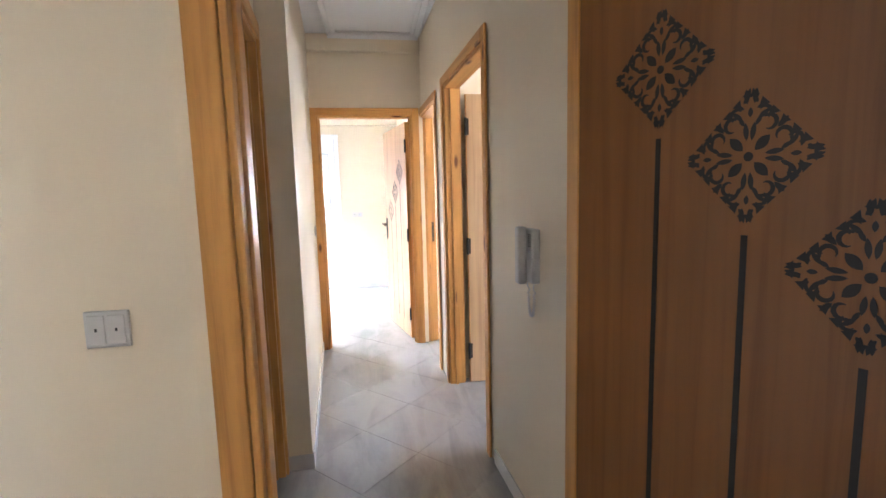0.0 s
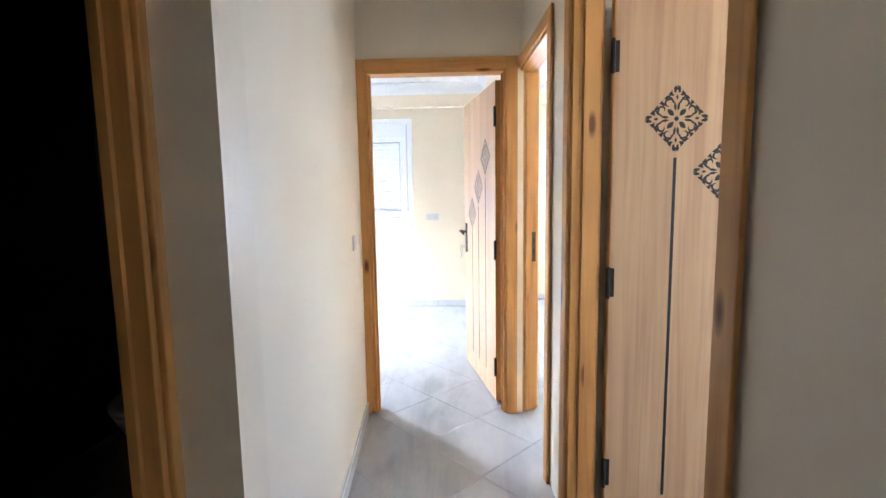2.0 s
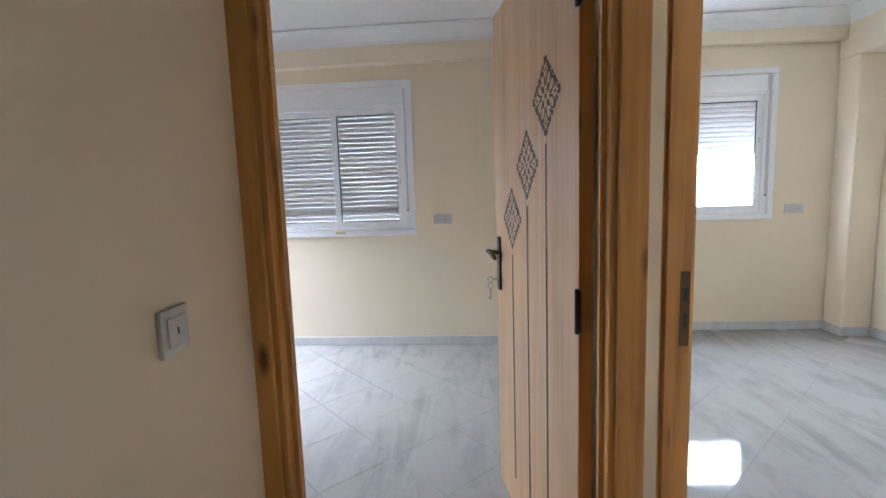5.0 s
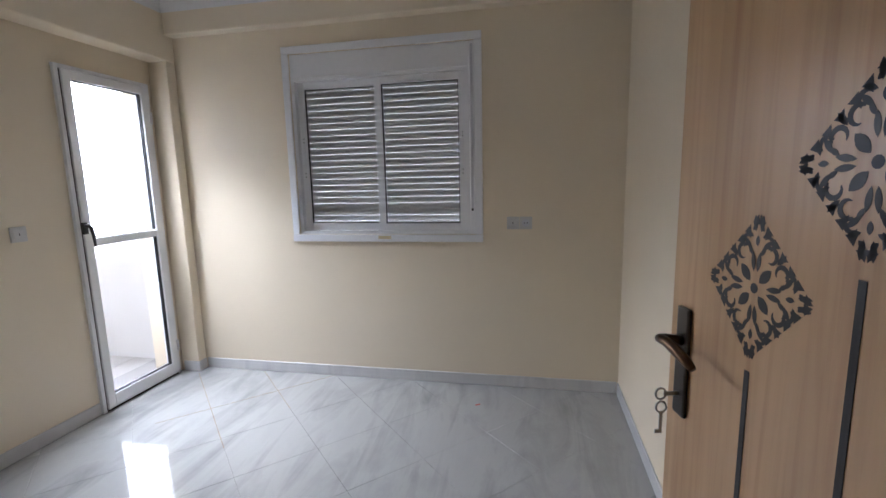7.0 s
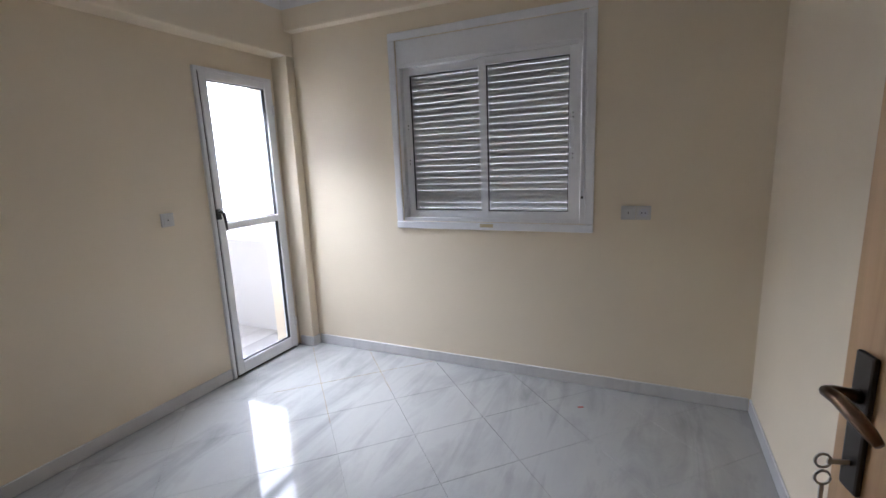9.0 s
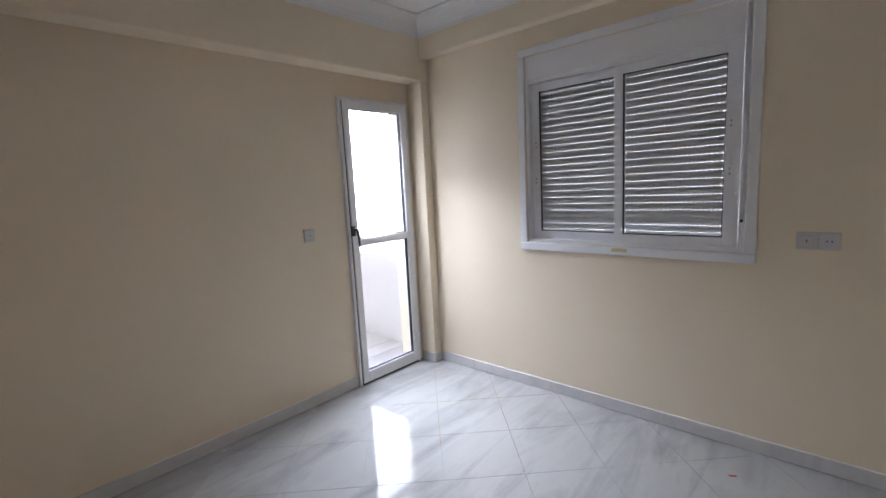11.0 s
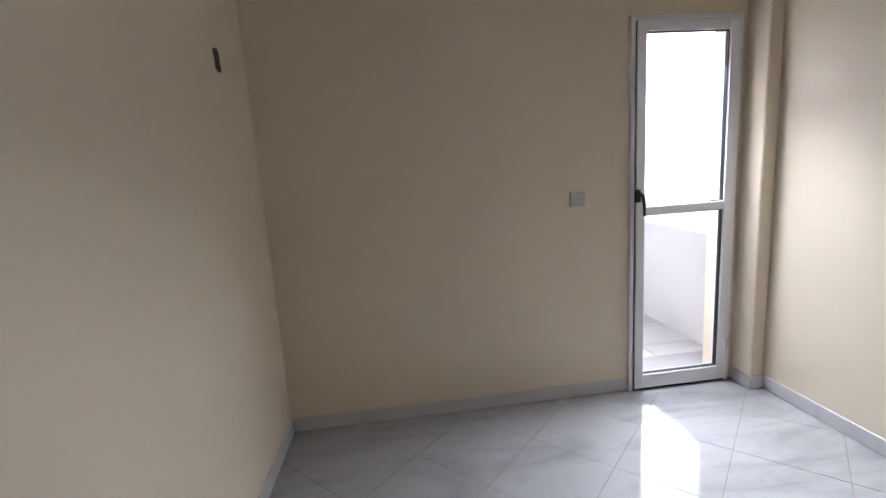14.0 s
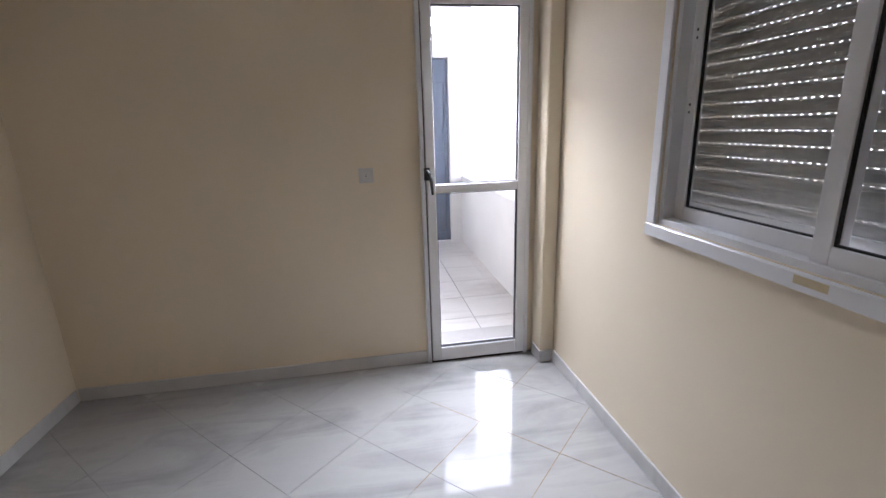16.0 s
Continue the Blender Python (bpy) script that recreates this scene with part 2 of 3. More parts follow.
def wall(name, p0, p1, thick, openings=(), mat=None, z0=0.0, z1=2.72, label="cream painted plaster wall"):
    """A wall whose face runs from p0 to p1; its body lies to the left by thick. openings: s0, s1, z0, z1."""
    m, length = along(p0, p1)
    xs = sorted({0.0, length, *[o[0] for o in openings], *[o[1] for o in openings]})
    zs = sorted({z0, z1, *[o[2] for o in openings], *[o[3] for o in openings]})
    nx, nz = len(xs) - 1, len(zs) - 1

    def full(i, k):
        if not (0 <= i < nx and 0 <= k < nz):
            return False
        cx, cz = (xs[i] + xs[i + 1]) / 2, (zs[k] + zs[k + 1]) / 2
        return not any(o[0] < cx < o[1] and o[2] < cz < o[3] for o in openings)

    bm = bmesh.new()
    made = {}

    def v(i, j, k):
        key = (i, j, k)
        if key not in made:
            made[key] = bm.verts.new((xs[i], j * thick, zs[k]))
        return made[key]

    for i in range(nx):
        for k in range(nz):
            if not full(i, k):
                continue
            bm.faces.new((v(i, 0, k), v(i + 1, 0, k), v(i + 1, 0, k + 1), v(i, 0, k + 1)))
            bm.faces.new((v(i, 1, k), v(i, 1, k + 1), v(i + 1, 1, k + 1), v(i + 1, 1, k)))
            if not full(i - 1, k):
                bm.faces.new((v(i, 0, k), v(i, 0, k + 1), v(i, 1, k + 1), v(i, 1, k)))
            if not full(i + 1, k):
                bm.faces.new((v(i + 1, 0, k), v(i + 1, 1, k), v(i + 1, 1, k + 1), v(i + 1, 0, k + 1)))
            if not full(i, k - 1):
                bm.faces.new((v(i, 0, k), v(i, 1, k), v(i + 1, 1, k), v(i + 1, 0, k)))
            if not full(i, k + 1):
                bm.faces.new((v(i, 0, k + 1), v(i + 1, 0, k + 1), v(i + 1, 1, k + 1), v(i, 1, k + 1)))
    bmesh.ops.recalc_face_normals(bm, faces=bm.faces)
    ob = solid(name, bm, mat or WALL, label, "wall")
    ob.matrix_world = m
    return ob


# ---- the plan ----
AX0, AX1, AY0, AY1 = -2.80, 0.378, 4.18, 6.89      # bedroom with the balcony door
BX0, BX1, BY0, BY1 = 0.56, 3.38, 3.27, 7.24         # second bedroom
H = 2.72
HA = 2.66                                           # the bedroom's own ceiling
PX, PY = -2.644, 6.803                              # corner pilaster
WY = 4.05                                           # corridor side of the end wall


def right_x(y):
    return 0.545 - 0.055 * (y - 2.1)


def left_x(y):
    return -0.375 - 0.078 * (y - 2.25)


def hall_x(y):
    return -0.30 - 0.093 * y


# end wall with the bedroom doorway
DA0, DA1 = -0.48, 0.362
EY = 4.13                                           # bedroom side of the end wall at the doorway
wall("wall_end", (AX0 - 0.2, WY), (0.45, WY), EY - WY, [(DA0 - AX0 + 0.2, DA1 - AX0 + 0.2, 0.0, 2.075)])
bm = bmesh.new()
lo = [bm.verts.new((x, y, 0.0)) for x, y in ((AX0, EY), (-0.56, EY), (AX0, AY0))]
hi = [bm.verts.new((v.co.x, v.co.y, 2.72)) for v in lo]
bm.faces.new(lo[::-1])
bm.faces.new(hi)
for i in range(3):
    bm.faces.new((lo[i], lo[(i + 1) % 3], hi[(i + 1) % 3], hi[i]))
solid("wall_end_render", bm, WALL, "cream plaster, out of square, on the end wall", "wall")
# bedroom walls
wall("wall_balcony", (AX0, AY1 + 0.25), (AX0, WY), -0.2, [(AY1 + 0.25 - 6.768, AY1 + 0.25 - 6.132, 0.0, 2.095)])
wall("wall_window_a", (AX0 - 0.2, AY1), (0.45, AY1), 0.25, [(-1.779 - AX0 + 0.2, -0.536 - AX0 + 0.2, 1.038, 2.241)])
wall("wall_between_bedrooms", (AX1, EY), (AX1, AY1), -(BX0 - AX1))
# corridor right wall with two doorways and the hall doorway
rw0, rw1 = (right_x(1.13), 1.13), (right_x(4.16), 4.16)
RM, RLEN = along(rw0, rw1)
k = RLEN / 3.03
RTH = 0.095


def rs(y):
    return (y - 1.13) * k


DB = (rs(3.385), rs(4.108))
DC = (rs(2.16), rs(3.09))
wall("wall_corridor_right", rw0, rw1, -RTH, [(DB[0], DB[1], 0, 2.075), (DC[0], DC[1], 0, 2.10)])
SM, _ = along((0.53, -0.6), (0.53, 1.13))
DD = (0.82, 1.70)
wall("wall_hall_right", (0.53, -0.6), (0.53, 1.13), -0.1, [(DD[0], DD[1], 0, 2.075)])
# corridor left wall
wall("wall_corridor_left", (left_x(2.2), 2.2), (left_x(4.05), 4.05), 0.12)
HM, HLEN = along((hall_x(-0.6), -0.6), (hall_x(2.2), 2.2))
HK = HLEN / 2.8
DW = ((1.18 + 0.6) * HK, (2.172 + 0.6) * HK)
HS = (1.1 + 0.6) * HK
wall("wall_hall_left", (hall_x(1.1), 1.1), (hall_x(2.2), 2.2), 0.05, [(DW[0] - HS, DW[1] - HS, 0, 2.075)])
wall("wall_hall_front", (-1.6, 1.1), (hall_x(1.1) - 0.002, 1.1), 0.1)
wall("wall_stub", (hall_x(2.2) - 0.052, 2.2), (left_x(2.2) - 0.001, 2.2), 0.12)
# second bedroom
wall("wall_window_b", (0.455, BY1), (BX1 + 0.2, BY1), 0.25, [(1.365 - 0.455, 2.61 - 0.455, 1.065, 2.27)])
wall("wall_east_b", (BX1, BY0 - 0.1), (BX1, BY1), -0.2)
wall("wall_between_b_c", (right_x(3.2) + 0.118, 3.15), (BX1, 3.15), 0.12)
# third room
wall("wall_east_c", (BX1, 1.2), (BX1, BY0 - 0.1), -0.2, [(0.2, 1.5, 1.0, 2.2)])
wall("wall_south_c", (right_x(1.2) + 0.12, 1.2), (BX1, 1.2), -0.1)
# side room and hall behind
wall("wall_side_room_east", (2.2, -0.6), (2.2, 1.1), -0.1)
wall("wall_side_room_south", (0.631, -0.6), (2.3, -0.6), -0.1)
wall("wall_hall_back", (-1.6, -2.4), (1.8, -2.4), -0.2)
wall("wall_hall_west", (-1.6, -2.4), (-1.6, 1.2), 0.1)
wall("wall_hall_east", (1.8, -2.4), (1.8, -0.7), -0.2, [(0.25, 1.4, 1.0, 2.2)])
# small toilet room
wall("wall_wc_west", (-1.95, 1.203), (-1.95, 3.95), 0.1, mat=DARKTILE, label="dark tiled wall of the toilet room")
wall("wall_wc_north", (-1.95, 3.85), (-0.64, 3.85), 0.1, mat=DARKTILE, label="dark tiled wall of the toilet room")
wall("wall_wc_south", (-1.95, 1.216), (hall_x(1.2) - 0.06, 1.216), -0.012, mat=DARKTILE, label="dark tiled wall of the toilet room")
wall("wall_wc_east", (-0.64, 2.33), (-0.64, 3.849), -0.01, mat=DARKTILE, label="dark tiled wall of the toilet room")

solid("ceiling", boxes((-3.2, 3.58, -2.6, 7.49, H, H + 0.2)), CEILING, "white painted plaster ceiling", "ceiling")
solid("floor", boxes((-3.2, 3.58, -2.6, 7.49, -0.2, -0.003)), GROUT, "pale floor bed with grout between tiles", "floor")

solid("ceiling_bedroom", boxes((AX0 + 0.002, AX1 - 0.002, EY + 0.002, AY1 - 0.002, HA, H - 0.002)), CEILING, "white painted plaster ceiling of the bedroom", "ceiling")

# beams and the corner pilaster
solid("beam_balcony_side", boxes((AX0 + 0.001, PX, AY0 + 0.001, AY1 - 0.001, 2.245, HA - 0.001), bevel=0.006), WALL, "cream plastered ceiling beam above the balcony door", "beam")
solid("beam_window_side", boxes((PX + 0.001, AX1 - 0.001, PY, AY1 - 0.001, 2.408, HA - 0.001), bevel=0.006), WALL, "cream plastered shallow beam above the window", "beam")
solid("pilaster", boxes((AX0 + 0.001, PX - 0.002, PY + 0.002, AY1 - 0.002, 0.0, 2.244), bevel=0.006), WALL, "cream plastered corner pilaster beside the balcony door", "pilaster")
solid("beam_corridor_end", boxes((left_x(4.05) + 0.004, right_x(4.05) - 0.004, 3.99, WY - 0.001, 2.585, H - 0.001), bevel=0.005), WALL, "cream plastered beam above the bedroom doorway", "beam")
solid("beam_b_window", boxes((BX0 + 0.001, 3.139, 7.15, BY1 - 0.001, 2.50, H - 0.001), bevel=0.006), WALL, "cream plastered beam above the second window", "beam")
solid("beam_b_east", boxes((3.14, BX1 - 0.001, BY0 + 0.001, BY1 - 0.001, 2.34, H - 0.001), bevel=0.006), WALL, "cream plastered beam along the side wall", "beam")
solid("pilaster_b", boxes((3.142, BX1 - 0.002, 7.02, BY1 - 0.002, 0.0, 2.339), bevel=0.006), WALL, "cream plastered corner pilaster of the second bedroom", "pilaster")


def cornice(name, x0, x1, y0, y1, r=0.11, top=H):
    """A plaster cove round a ceiling."""
    bm = bmesh.new()
    prof = [(0.0, -r)] + [(r - r * math.cos(a * math.pi / 2 / 6), -r + r * math.sin(a * math.pi / 2 / 6)) for a in range(1, 6)] + [(r, -0.012), (r + 0.03, -0.012), (r + 0.03, -0.001)]
    loops = []
    for d, h in prof:
        loops.append([bm.verts.new((x, y, top + h - 0.001)) for x, y in ((x0 + d, y0 + d), (x1 - d, y0 + d), (x1 - d, y1 - d), (x0 + d, y1 - d))])
    for a, b in zip(loops, loops[1:]):
        for i in range(4):
            bm.faces.new((a[i], a[(i + 1) % 4], b[(i + 1) % 4], b[i]))
    return solid(name, bm, CEILING, "white plaster cove moulding under the ceiling", "moulding")


cornice("trim_ceiling_a", PX + 0.001, AX1, EY, PY - 0.001, 0.11, HA)
cornice("trim_ceiling_b", BX0, 3.139, BY0, 7.149)
cornice("trim_ceiling_corridor", -0.33, 0.42, 2.3, 3.985, 0.04)


# skirting boards
def skirting(p0, p1, h=0.078):
    m, length = along(p0, p1)
    ob = new("baseboard", mesh_of(boxes((0, length, -0.011, -0.001, 0.0, h), bevel=0.003), "baseboard", SKIRT))
    ob.matrix_world = m
    return tagged(ob, "grey marble skirting along the wall foot", "skirting", "", "structure")


skirting((AX0, AY0 + 0.012), (AX0, 6.128))
skirting((AX1, AY1 - 0.012), (AX1, 4.28))
skirting((PX + 0.011, AY1), (AX1 - 0.012, AY1))
skirting((PX, PY + 0.002), (PX, AY1 - 0.012))
skirting((AX0 + 0.03, PY + 0.002), (PX + 0.011, PY + 0.002))
skirting((-0.57, EY + 0.001), (AX0 + 0.012, AY0))
skirting((BX0 + 0.012, BY1), (3.13, BY1))
skirting((3.142, BY1 - 0.012), (3.142, 7.02))
skirting((3.131, 7.02), (BX1 - 0.012, 7.02))
skirting((BX1, 7.0), (BX1, 3.4))
skirting((left_x(2.212), 2.212), (left_x(4.03), 4.03))
skirting((-0.49, 2.2), (left_x(2.2) + 0.011, 2.2))
skirting((right_x(2.06), 2.06), (right_x(1.14), 1.14))
skirting((-1.59, 1.1), (hall_x(1.1) - 0.01, 1.1))



# ---- door frames ----
def door_frame(name, m, s0, s1, top, thick, label, casing=0.065):
    """A pine lining with casings on both faces, in the wall's own pose; the wall's body lies at y from 0 to thick."""
    f = base(name, m, label, "door frame", "", "structure")
    lo, hi = (0.0, thick) if thick > 0 else (thick, 0.0)
    j = 0.028
    part("jamb", boxes((s0, s0 + j, lo - 0.004, hi + 0.004, 0, top), bevel=0.002), PINE, f)
    part("jamb", boxes((s1 - j, s1, lo - 0.004, hi + 0.004, 0, top), bevel=0.002), PINE, f)
    part("head", boxes((s0 + j, s1 - j, lo - 0.004, hi + 0.004, top - j, top), bevel=0.002), PINE_H, f)
    mid = hi - 0.052 if thick < 0 else lo + 0.03
    part("stop", boxes((s0 + j, s0 + j + 0.012, mid, mid + 0.018, 0, top - j)), PINE, f)
    part("stop", boxes((s1 - j - 0.012, s1 - j, mid, mid + 0.018, 0, top - j)), PINE, f)
    for y0, y1 in ((lo - 0.018, lo - 0.0045), (hi + 0.0045, hi + 0.018)):
        part("casing", boxes((s0 + 0.012 - casing, s0 + 0.012, y0, y1, 0, top - 0.012 + casing), bevel=0.004, segs=2), PINE, f)
        part("casing", boxes((s1 - 0.012, s1 - 0.012 + casing, y0, y1, 0, top - 0.012 + casing), bevel=0.004, segs=2), PINE, f)
        part("casing", boxes((s0 + 0.0125, s1 - 0.0125, y0, y1, top - 0.012, top - 0.012 + casing), bevel=0.004, segs=2), PINE_H, f)
    return f


EM = Matrix.Translation((0, WY, 0))
door_frame("door_frame_1", EM, DA0, DA1, 2.075, EY - WY, "varnished knotty pine door frame of the bedroom")
door_frame("door_frame_2", RM, DB[0], DB[1], 2.075, -RTH, "varnished knotty pine door frame of the second bedroom", 0.06)
door_frame("door_frame_3", RM, DC[0], DC[1], 2.10, -RTH, "varnished knotty pine door frame of the third room", 0.06)
door_frame("door_frame_4", SM, DD[0], DD[1], 2.075, -0.1, "varnished knotty pine door frame in the hall", 0.07)
door_frame("door_frame_5", HM, DW[0], DW[1], 2.075, 0.05, "varnished knotty pine door frame of the toilet", 0.075)


# ---- door leaves ----
def poly(bm, pts, y0, y1):
    a = [bm.verts.new((x, y0, z)) for x, z in pts]
    b = [bm.verts.new((x, y1, z)) for x, z in pts]
    n = len(pts)
    bm.faces.new(a)
    bm.faces.new(b[::-1])
    for i in range(n):
        bm.faces.new((a[i], b[i], b[(i + 1) % n], a[(i + 1) % n]))


def petal(cx, cz, length, width, ang, bow=0.0):
    pts = []
    for side in (1, -1):
        for i in range(6):
            t = i / 6 if side == 1 else 1 - i / 6
            u, w = t * length, side * width * math.sin(math.pi * t) ** 0.8 + bow * math.sin(math.pi * t)
            pts.append((cx + u * math.cos(ang) - w * math.sin(ang), cz + u * math.sin(ang) + w * math.cos(ang)))
    return pts


def ribbon(cx, cz, r, a0, a1, w, n=9):
    """A curl that thins towards its end."""
    outer, inner = [], []
    for i in range(n + 1):
        t = i / n
        a = a0 + (a1 - a0) * t
        ww = w * math.sin(math.pi * (0.15 + 0.8 * t))
        rr = r * (1 - 0.25 * t)
        outer.append((cx + (rr + ww) * math.cos(a), cz + (rr + ww) * math.sin(a)))
        inner.append((cx + (rr - ww) * math.cos(a), cz + (rr - ww) * math.sin(a)))
    return outer + inner[::-1]


def ornament_mesh():
    """A pierced lattice diamond: flower, buds, curls and a toothed edge."""
    bm = bmesh.new()
    shapes = []
    for q in range(4):
        a = q * math.pi / 2
        c, s = math.cos(a), math.sin(a)
        quarter = [petal(0.014 * math.cos(math.pi / 4), 0.014 * math.sin(math.pi / 4), 0.032, 0.0085, math.pi / 4),
                   petal(0.026, 0.004, 0.030, 0.0045, 0.12), petal(0.026, -0.004, 0.030, 0.0045, -0.12),
                   petal(0.064, 0.0, 0.016, 0.004, 0.0),
                   petal(0.086, 0.006, 0.024, 0.0045, 0.10), petal(0.086, -0.006, 0.024, 0.0045, -0.10),
                   petal(0.078, 0.010, 0.020, 0.004, 1.25), petal(0.078, -0.010, 0.020, 0.004, -1.25),
                   ribbon(0.052, 0.030, 0.013, -0.6, 3.6, 0.0036), ribbon(0.030, 0.052, 0.013, 2.17, -2.0, 0.0036),
                   ribbon(0.070, 0.022, 0.011, 2.6, -0.9, 0.0032), ribbon(0.022, 0.070, 0.011, -1.0, 2.5, 0.0032),
                   petal(0.043, 0.043, 0.022, 0.0046, 0.78),
                   petal(0.060, 0.012, 0.024, 0.0042, 0.9), petal(0.012, 0.060, 0.024, 0.0042, 0.67),
                   petal(0.050, 0.009, 0.018, 0.0036, 0.55), petal(0.009, 0.050, 0.018, 0.0036, 1.02),
                   petal(0.096, 0.004, 0.012, 0.0035, 2.4), petal(0.096, -0.004, 0.012, 0.0035, -2.4)]
        for i in range(7):
            t = (i + 0.5) / 7
            x, z = 0.113 * (1 - t), 0.113 * t
            quarter.append([(x + 0.0062, z - 0.0062), (x - 0.0062, z + 0.0062), (x - 0.009 - 0.002 * (i % 2), z - 0.009)])
        for pts in quarter:
            shapes.append([(x * c - z * s, x * s + z * c) for x, z in pts])
    shapes.append([(0.008 * math.cos(i * math.tau / 10), 0.008 * math.sin(i * math.tau / 10)) for i in range(10)])
    for pts in shapes:
        poly(bm, [(x, z * 1.05) for x, z in pts], -0.0004, 0.0012)
    bmesh.ops.recalc_face_normals(bm, faces=bm.faces)
    return mesh_of(bm, "ornament", INLAY)


ORNAMENT = ornament_mesh()


def lever_handle(leaf, x, y, side, turn):
    """A dark plate with a curved lever; side is the way out of the leaf, turn the way the lever points."""
    p = part("handle_plate", boxes((x - 0.021, x + 0.021, min(y, y + side * 0.009), max(y, y + side * 0.009), 0.905, 1.135), bevel=0.005, segs=2), IRON, leaf, "dark bronze handle plate")
    bm = bmesh.new()
    pts = []
    for i in range(11):
        t = i / 10
        pts.append((x + turn * (0.0 if t < 0.25 else 0.115 * (t - 0.25) / 0.75), y + side * (0.009 + 0.048 * min(t / 0.3, 1) - 0.012 * max(0, t - 0.6)), 1.065 + 0.012 * math.sin(t * 3.0) - 0.022 * max(0, t - 0.5)))
    tube(bm, pts, 0.0095, 10, [1.2, 1.0, 0.95, 1.0, 1.05, 1.1, 1.15, 1.15, 1.1, 1.0, 0.7])
    part("lever", bm, BRONZE, p, "curved bronze door lever", True)
    return p


def key_ring(plate, x, y, side):
    bm = bmesh.new()
    add_box(bm, x - 0.0015, x + 0.0015, min(y, y + side * 0.03), max(y, y + side * 0.03), 0.948, 0.956)
    for cz, cx in ((0.952, 0.0), (0.925, -0.004)):
        tube(bm, [(x + cx, y + side * 0.036 + 0.011 * math.cos(a * math.tau / 12), cz + 0.012 * math.sin(a * math.tau / 12)) for a in range(13)], 0.0022, 6)
    add_box(bm, x - 0.006, x - 0.003, y + side * 0.036 - 0.003, y + side * 0.036 + 0.003, 0.868, 0.915)
    add_box(bm, x - 0.006, x - 0.003, y + side * 0.036 - 0.003, y + side * 0.036 + 0.011, 0.868, 0.876)
    part("key", bm, STEEL, plate, "steel keys in the lock")


def door_leaf(name, hinge, ang, width, label, flip=1, handle=True, keys=False, top=2.035, face=None):
    """A leaf whose x runs from its hinges to its lock; the front face looks to -y * flip."""
    leaf = base(name, Matrix.Translation((*hinge, 0)) @ Matrix.Rotation(ang, 4, "Z"), label, "door", "panelled interior doors")
    t = 0.02
    part("panel", boxes((0.004, width, -t, t, 0.008, top), bevel=0.003, segs=2), face or VENEER, leaf)
    part("edge_strip", boxes((0.0, 0.0035, -t, t, 0.008, top)), PINE, leaf, "pine lipping on the hinge edge")
    for i in range(3):
        x, z = 0.225 + 0.176 * i, 1.597 - 0.19 * i
        for side in (-1, 1):
            o = new("ornament", ORNAMENT)
            o.parent = leaf
            o.matrix_local = Matrix.Translation((x, side * (t + 0.0002), z)) @ (Matrix.Rotation(math.pi, 4, "Z") if side > 0 else Matrix.Identity(4))
            o["label"] = "dark pierced floral lattice diamond"
            part("groove", boxes((x - 0.0055, x + 0.0055, min(side * t, side * (t + 0.0012)), max(side * t, side * (t + 0.0012)), 0.15, z - 0.138)), INLAY, leaf, "narrow dark groove below the diamond")
    for z in (0.24, 1.0, 1.82):
        h = part("hinge", boxes((-0.012, 0.02, flip * -t - 0.002, flip * -t + 0.002, z - 0.055, z + 0.055), bevel=0.0012), IRON, leaf, "dark steel butt hinge")
        bm = bmesh.new()
        tube(bm, [(-0.004, flip * (-t - 0.006), z - 0.06), (-0.004, flip * (-t - 0.006), z + 0.06)], 0.0075, 10)
        part("knuckle", bm, IRON, h, "", True)
    if handle:
        for side in (-1, 1):
            p = lever_handle(leaf, width - 0.055, side * t, side, -1)
            if keys and side == keys:
                key_ring(p, width - 0.055, side * (t + 0.009), side)
    return leaf


door_leaf("bedroom_door", (0.318, 4.195), math.atan2(0.76, -0.172), 0.81, "open veneered door with three dark lattice diamonds and keys", -1, True, 1)
door_leaf("third_room_door", (0.632, 3.078), radians(-1.5), 0.80, "open pale veneered door with dark lattice diamonds", 1, True)
door_leaf("hall_door", (0.517, 1.068), math.atan2(-0.93, 0.345), 0.80, "half-open brown door, its shade put into the veneer colour, with dark lattice diamonds", -1, True, face=SHADED_BROWN)

# deep moulded post on the hall side of the toilet frame
hp = base("door_post", Matrix.Identity(4), "deep varnished pine post of the toilet frame", "door frame", "", "structure")
part("post", boxes((-0.410, -0.335, 1.068, 1.099, 0, 2.13), bevel=0.005, segs=2), PINE, hp)
part("moulding", boxes((-0.334, -0.314, 1.075, 1.118, 0, 2.13), bevel=0.006, segs=2), PINE, hp)
part("inner_strip", boxes((-0.345, -0.305, 1.119, 1.175, 0, 2.13), bevel=0.005, segs=2), PINE, hp)
sp = base("strike_plate", RM, "worn steel strike plate set in the pine lining", "strike plate")
part("plate", boxes((DB[1] - 0.0295, DB[1] - 0.0275, -0.095, -0.072, 0.94, 1.12), bevel=0.0005), BRONZE, sp)
part("slot", boxes((DB[1] - 0.0302, DB[1] - 0.0285, -0.089, -0.078, 0.985, 1.02)), RUBBER, sp)
part("slot", boxes((DB[1] - 0.0302, DB[1] - 0.0285, -0.089, -0.078, 1.05, 1.08)), RUBBER, sp)


